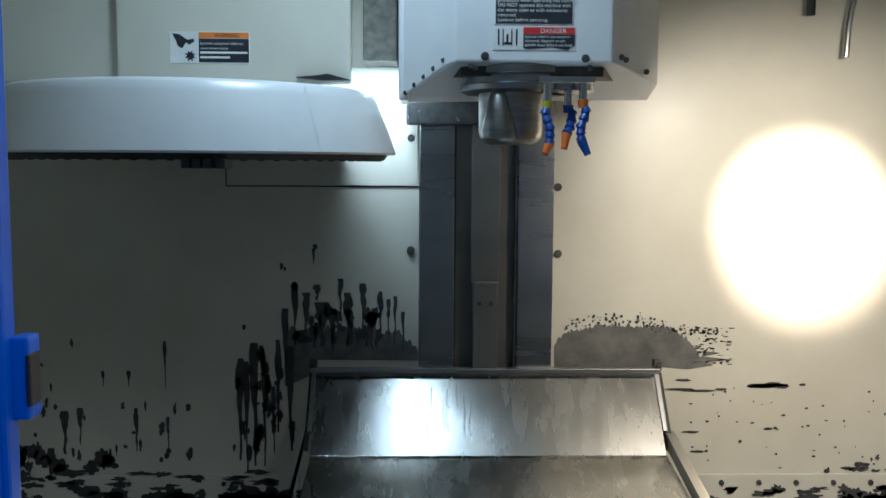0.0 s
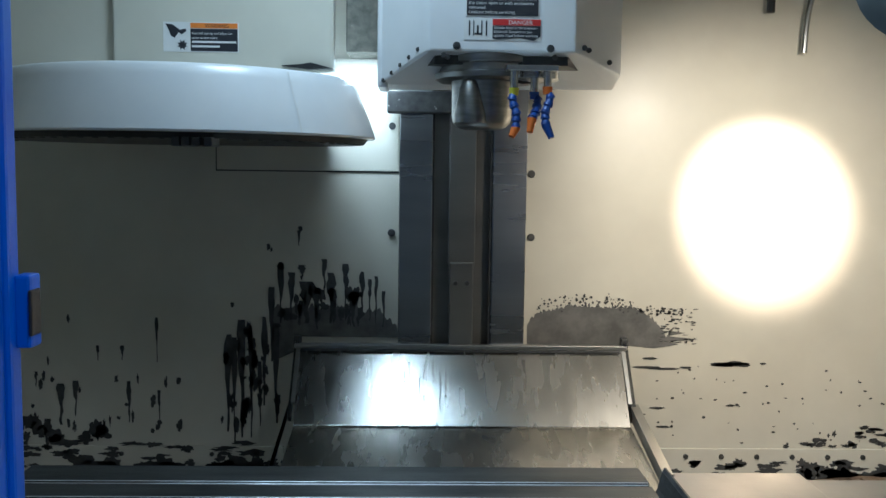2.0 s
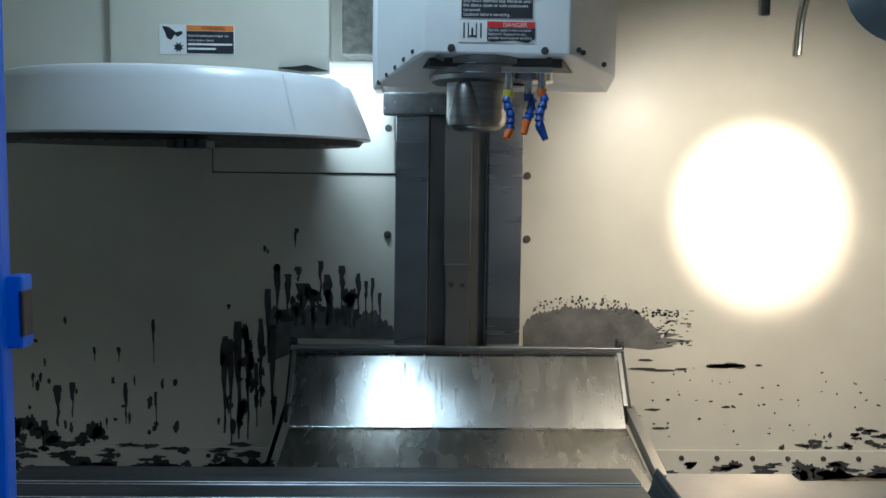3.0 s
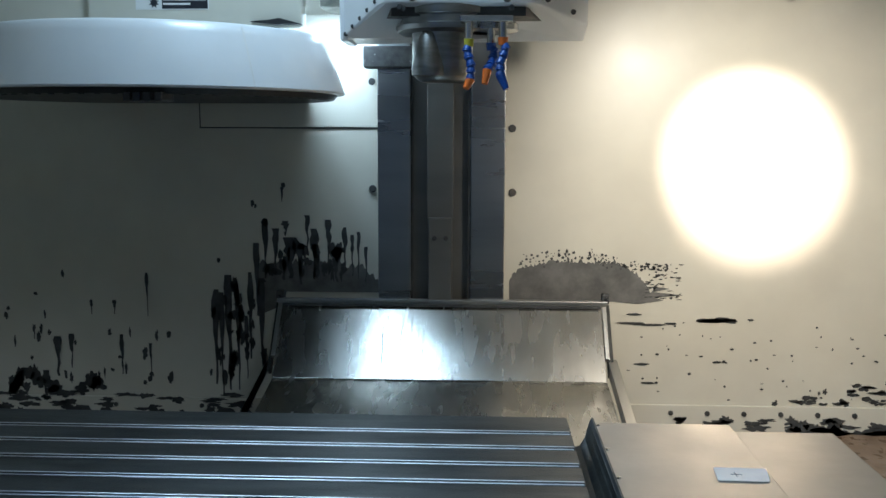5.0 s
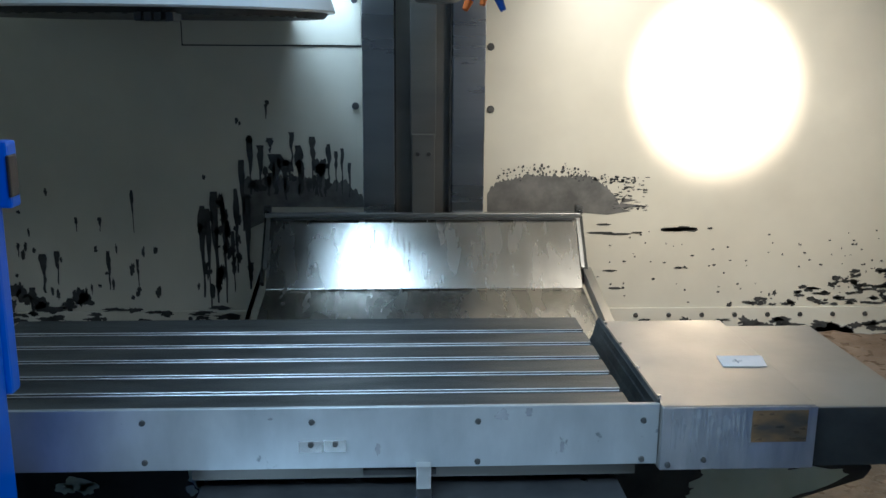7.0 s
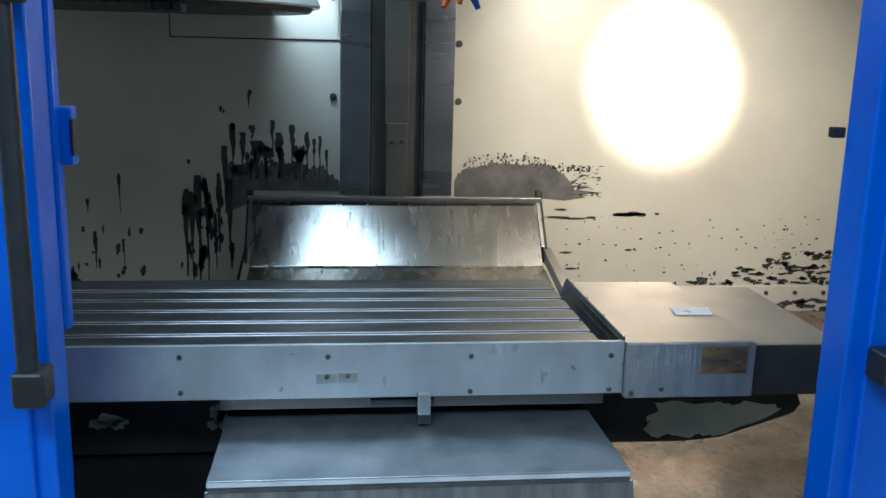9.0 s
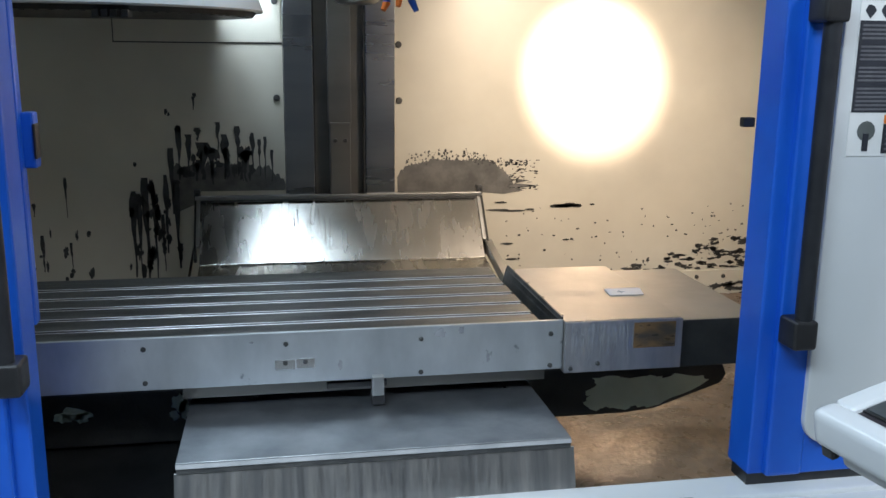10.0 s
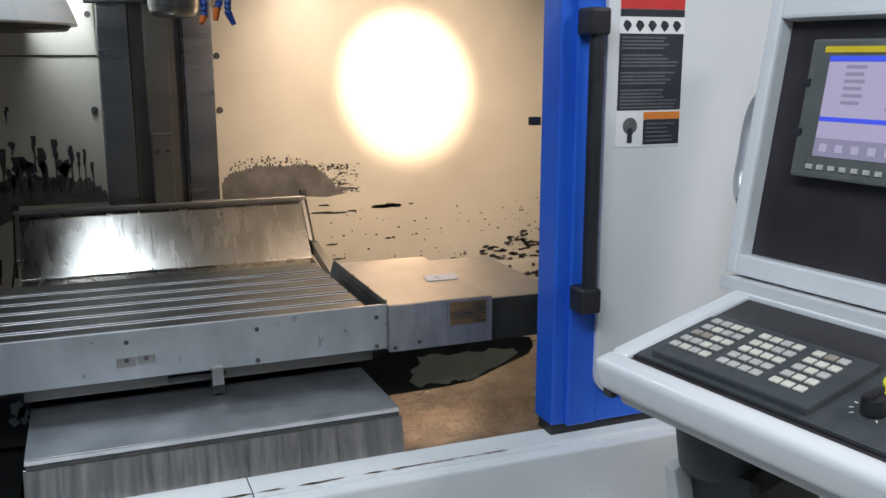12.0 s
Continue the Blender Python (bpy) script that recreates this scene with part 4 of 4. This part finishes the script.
ct = thing("control_console", "white framed machine console with ivory keys", "control panel")
W, D = 0.66, 0.375
part("front_rail", local(box(-0.012, W, -0.012, 0.034, -0.055, 0.006, 0.016, 4), DECK), M_WHITE, ct, "white rounded front rail", True)
part("left_rail", local(box(-0.012, 0.030, 0.03, D, -0.045, 0.006, 0.012, 3), DECK), M_WHITE, ct, "white rounded side rail", True)
part("back_rail", local(box(0.0, W, D - 0.034, D, -0.03, 0.006, 0.006, 2), DECK), M_WHITE, ct, "white back rail")
part("deck", local(box(0.02, W, 0.02, D - 0.02, -0.05, -0.004), DECK), M_DECK, ct, "dark console deck")
part("corner_pad", local(box(0.004, 0.026, -0.010, 0.004, -0.066, -0.048, 0.003), DECK), M_BLACK, ct, "black corner pad")
part("tray", local(box(0.02, W, 0.01, D - 0.02, -0.085, -0.045, 0.01), DECK), M_PANEL, ct, "grey underside tray")
part("deck_seam", local(box(0.03, W, 0.047, 0.050, -0.0045, -0.001), DECK), M_BLACK, ct)
part("control_strip", local(box(0.032, W, 0.051, 0.238, -0.006, 0.001, 0.001), DECK), M_KEYPAD, ct, "charcoal control strip")
pad = part("keypad", local(box(0.062, 0.379, 0.062, 0.234, -0.004, 0.014, 0.004), DECK), M_KEYPAD, ct, "raised charcoal keypad")
keymesh = None
random.seed(8)
for g, (u0, cols) in enumerate(((0.081, 4), (0.187, 4), (0.293, 3))):
    for r in range(5):
        for c in range(cols):
            u, v = u0 + c * 0.0225 - (0.003 if r == 4 else 0), 0.101 + r * 0.0264
            if keymesh is None:
                keymesh = bpy.data.meshes.new("key")
                b2 = box(-0.0088, 0.0088, -0.0078, 0.0078, 0, 0.0036, 0.0008, 1)
                b2.to_mesh(keymesh)
                b2.free()
                keymesh.materials.append(M_KEY)
                keyworn, keygrey = keymesh.copy(), keymesh.copy()
                keyworn.materials[0], keygrey.materials[0] = M_KEYB, M_KEYG
            w = random.random()
            k = new("key", keyworn if (g, r, c) in ((0, 2, 0), (0, 2, 1), (2, 4, 1)) else keygrey if w < 0.3 or (g == 1 and r < 2) else keymesh)
            k.parent = pad
            k.matrix_basis = DECK @ Matrix.Translation((u, v, 0.0138))
kb = part("knob", local(rod(bmesh.new(), (0.440, 0.129, 0.004), (0.440, 0.129, 0.026), 0.020, 0.017, 28), DECK), M_BLACK, ct, "black selector knob", True)
part("knob_bar", local(box(0.435, 0.445, 0.109, 0.149, 0.026, 0.036, 0.003), DECK), M_BLACK, ct)
for k in range(11):
    a = math.radians(-140 + 28 * k)
    part("dial_mark", local(box(-0.001, 0.001, 0.028, 0.034, 0.0041, 0.0046), DECK @ Matrix.Translation((0.440, 0.129, 0)) @ Matrix.Rotation(a, 4, "Z")), M_LWHITE, ct)
part("stop_ring", local(rod(bmesh.new(), (0.440, 0.206, 0.004), (0.440, 0.206, 0.016), 0.034, 0.032, 36), DECK), M_YELLOW, ct, "yellow stop button ring", True)
part("stop_button", local(rod(bmesh.new(), (0.440, 0.206, 0.016), (0.440, 0.206, 0.042), 0.018, 0.021, 28), DECK), M_RED, ct, "red stop button", True)

# screen housing above the console
MO = Vector((0.862, -0.628, 1.083))
MUP = Vector((0.073, 0.0, 0.495)).normalized()
MN = U.cross(MUP)
MON = Matrix.Translation(MO) @ Matrix((U, MUP, MN)).transposed().to_4x4()
mo = thing("screen_housing", "white framed screen housing on the console", "screen housing")
MH = 0.535
sg = -1 if MN.x > 0 else 1
part("back_shell", local(box(0.0, W, 0.0, MH, -0.09 if sg > 0 else 0.03, -0.03 if sg > 0 else 0.09, 0.008), MON), M_WHITE, mo, "white back shell")
def face(a0, a1, b0, b1, d0, d1, bev=0.0):
    lo, hi = sorted((sg * d0, sg * d1))
    return local(box(a0, a1, b0, b1, lo, hi, bev, 2), MON)
part("frame_side", face(0.0, 0.030, 0.0, MH, -0.035, 0.012, 0.007), M_WHITE, mo, "white frame side")
part("frame_top", face(0.028, W, MH - 0.042, MH, -0.035, 0.012, 0.007), M_WHITE, mo, "white frame top")
part("frame_bottom", face(0.028, W, 0.0, 0.042, -0.035, 0.014, 0.007), M_WHITE, mo, "white frame bottom")
part("ledge", face(0.01, W, -0.032, -0.004, -0.03, 0.03, 0.004), M_PANEL, mo, "grey ledge")
part("recess", face(0.02, W, 0.03, MH - 0.03, -0.032, -0.024), M_DECK, mo, "dark recessed panel")
def bface(a0, a1, *r):
    return face(a0 + 0.013, a1 + 0.013, *r)
part("bezel", bface(0.095, 0.47, 0.205, 0.455, -0.024, 0.008, 0.006), M_BEZEL, mo, "olive grey screen bezel")
part("bezel_stripe", bface(0.125, 0.46, 0.430, 0.441, 0.008, 0.0092), M_STRIPE, mo, "yellow maker stripe")
part("screen", bface(0.138, 0.435, 0.245, 0.424, 0.008, 0.009), M_SCREEN, mo, "lit lilac screen")
part("screen_bar", bface(0.138, 0.435, 0.414, 0.424, 0.009, 0.0096), M_SCRBAR, mo)
part("screen_bar", bface(0.138, 0.435, 0.308, 0.316, 0.009, 0.0096), M_SCRBAR, mo)
part("screen_foot", bface(0.138, 0.435, 0.245, 0.278, 0.009, 0.0096), M_SCRGREY, mo)
for i in range(6):
    part("text_bar", bface(0.175, 0.215 - 0.004 * (i % 2), 0.402 - i * 0.0125, 0.408 - i * 0.0125, 0.009, 0.0097), M_SCRGREY, mo)
    part("text_bar", bface(0.262, 0.33 - 0.01 * (i % 3), 0.388 - i * 0.011, 0.392 - i * 0.011, 0.009, 0.0097), M_SCRGREY, mo)
for k in range(12):
    part("soft_key", bface(0.129 + k * 0.0232, 0.142 + k * 0.0232, 0.221, 0.230, 0.008, 0.0115, 0.001), M_KEYG, mo)
    part("screen_icon", bface(0.15 + k * 0.032, 0.165 + k * 0.032, 0.254, 0.268, 0.0096, 0.0101), M_SCREEN, mo)
for h in (0.28, 0.37):
    part("side_tab", bface(0.093, 0.106, h, h + 0.013, 0.0, 0.012, 0.002), M_LABEL, mo)
gp = [MON @ Vector(p) for p in ((0.0, 0.145, -sg * 0.01), (-0.020, 0.165, -sg * 0.02), (-0.027, 0.235, -sg * 0.025), (-0.020, 0.318, -sg * 0.02), (0.0, 0.345, -sg * 0.01))]
part("side_grip", tube([tuple(p) for p in gp], 0.0165, 20), M_ALU, mo, "bent aluminium side grip", True)
cable = thing("pendant_cable", "black cable behind the screen housing", "cable")
part("loop", tube([tuple(MON @ Vector(p)) for p in ((0.02, 0.0, -sg * 0.03), (-0.02, 0.06, -sg * 0.05), (-0.012, 0.0, -sg * 0.06), (0.03, -0.06, -sg * 0.06))], 0.006), M_BLACK, cable, "", True)
arm = thing("console_stand", "dark grey swivel stand carrying the console", "stand")
part("swivel", local(rod(bmesh.new(), (0.103, 0.160, -0.235), (0.103, 0.160, -0.085), 0.078, 0.074, 32), DECK), M_KEYPAD, arm, "dark grey swivel drum", True)
part("post", local(box(0.05, 0.22, 0.12, 0.28, -0.75, -0.22, 0.02), DECK), M_BLACK, arm, "black arm post")
part("bracket", local(box(0.022, 0.05, 0.09, 0.28, -0.60, -0.25, 0.005), DECK), M_PANEL, arm, "pale bracket plate")
part("hose", tube([tuple(DECK @ Vector(p)) for p in ((0.33, 0.2, -0.25), (0.42, 0.22, -0.27), (0.52, 0.24, -0.22), (0.62, 0.2, -0.1))], 0.009), M_BLACK, arm, "black cable", True)
part("foot", box(0.62, 0.86, -1.05, -0.80, 0.0707, 0.37, 0.02), M_BLACK, arm, "black arm foot on the floor")

turn = radians(5.54)
put([ct, mo, cable, arm], Vector((0.9143, -0.8267, 0.9393)) - Matrix.Rotation(turn, 3, "Z") @ Vector((0.62, -0.95, 1.01)), turn=turn)

# ---------------------------------------------------------------- shop round the machine
solid("floor", box(-6, 6, -7, 3, -0.1, 0.0), M_FLOOR, "grey shop floor", category="floor")
solid("wall_shop_back", box(-6, 6, -7.1, -7, 0, 4.2), M_ROOM, "plain shop wall behind the viewer", category="wall")
solid("wall_shop_left", box(-6.1, -6, -7, 3, 0, 4.2), M_ROOM, "plain shop wall", category="wall")
solid("wall_shop_right", box(6, 6.1, -7, 3, 0, 4.2), M_ROOM, "plain shop wall", category="wall")
solid("wall_shop_far", box(-6, 6, 3, 3.1, 0, 4.2), M_ROOM, "plain shop wall", category="wall")
solid("ceiling_shop", box(-6.1, 6.1, -7.1, 3.1, 4.2, 4.3), M_ROOM, "plain shop ceiling", category="ceiling")
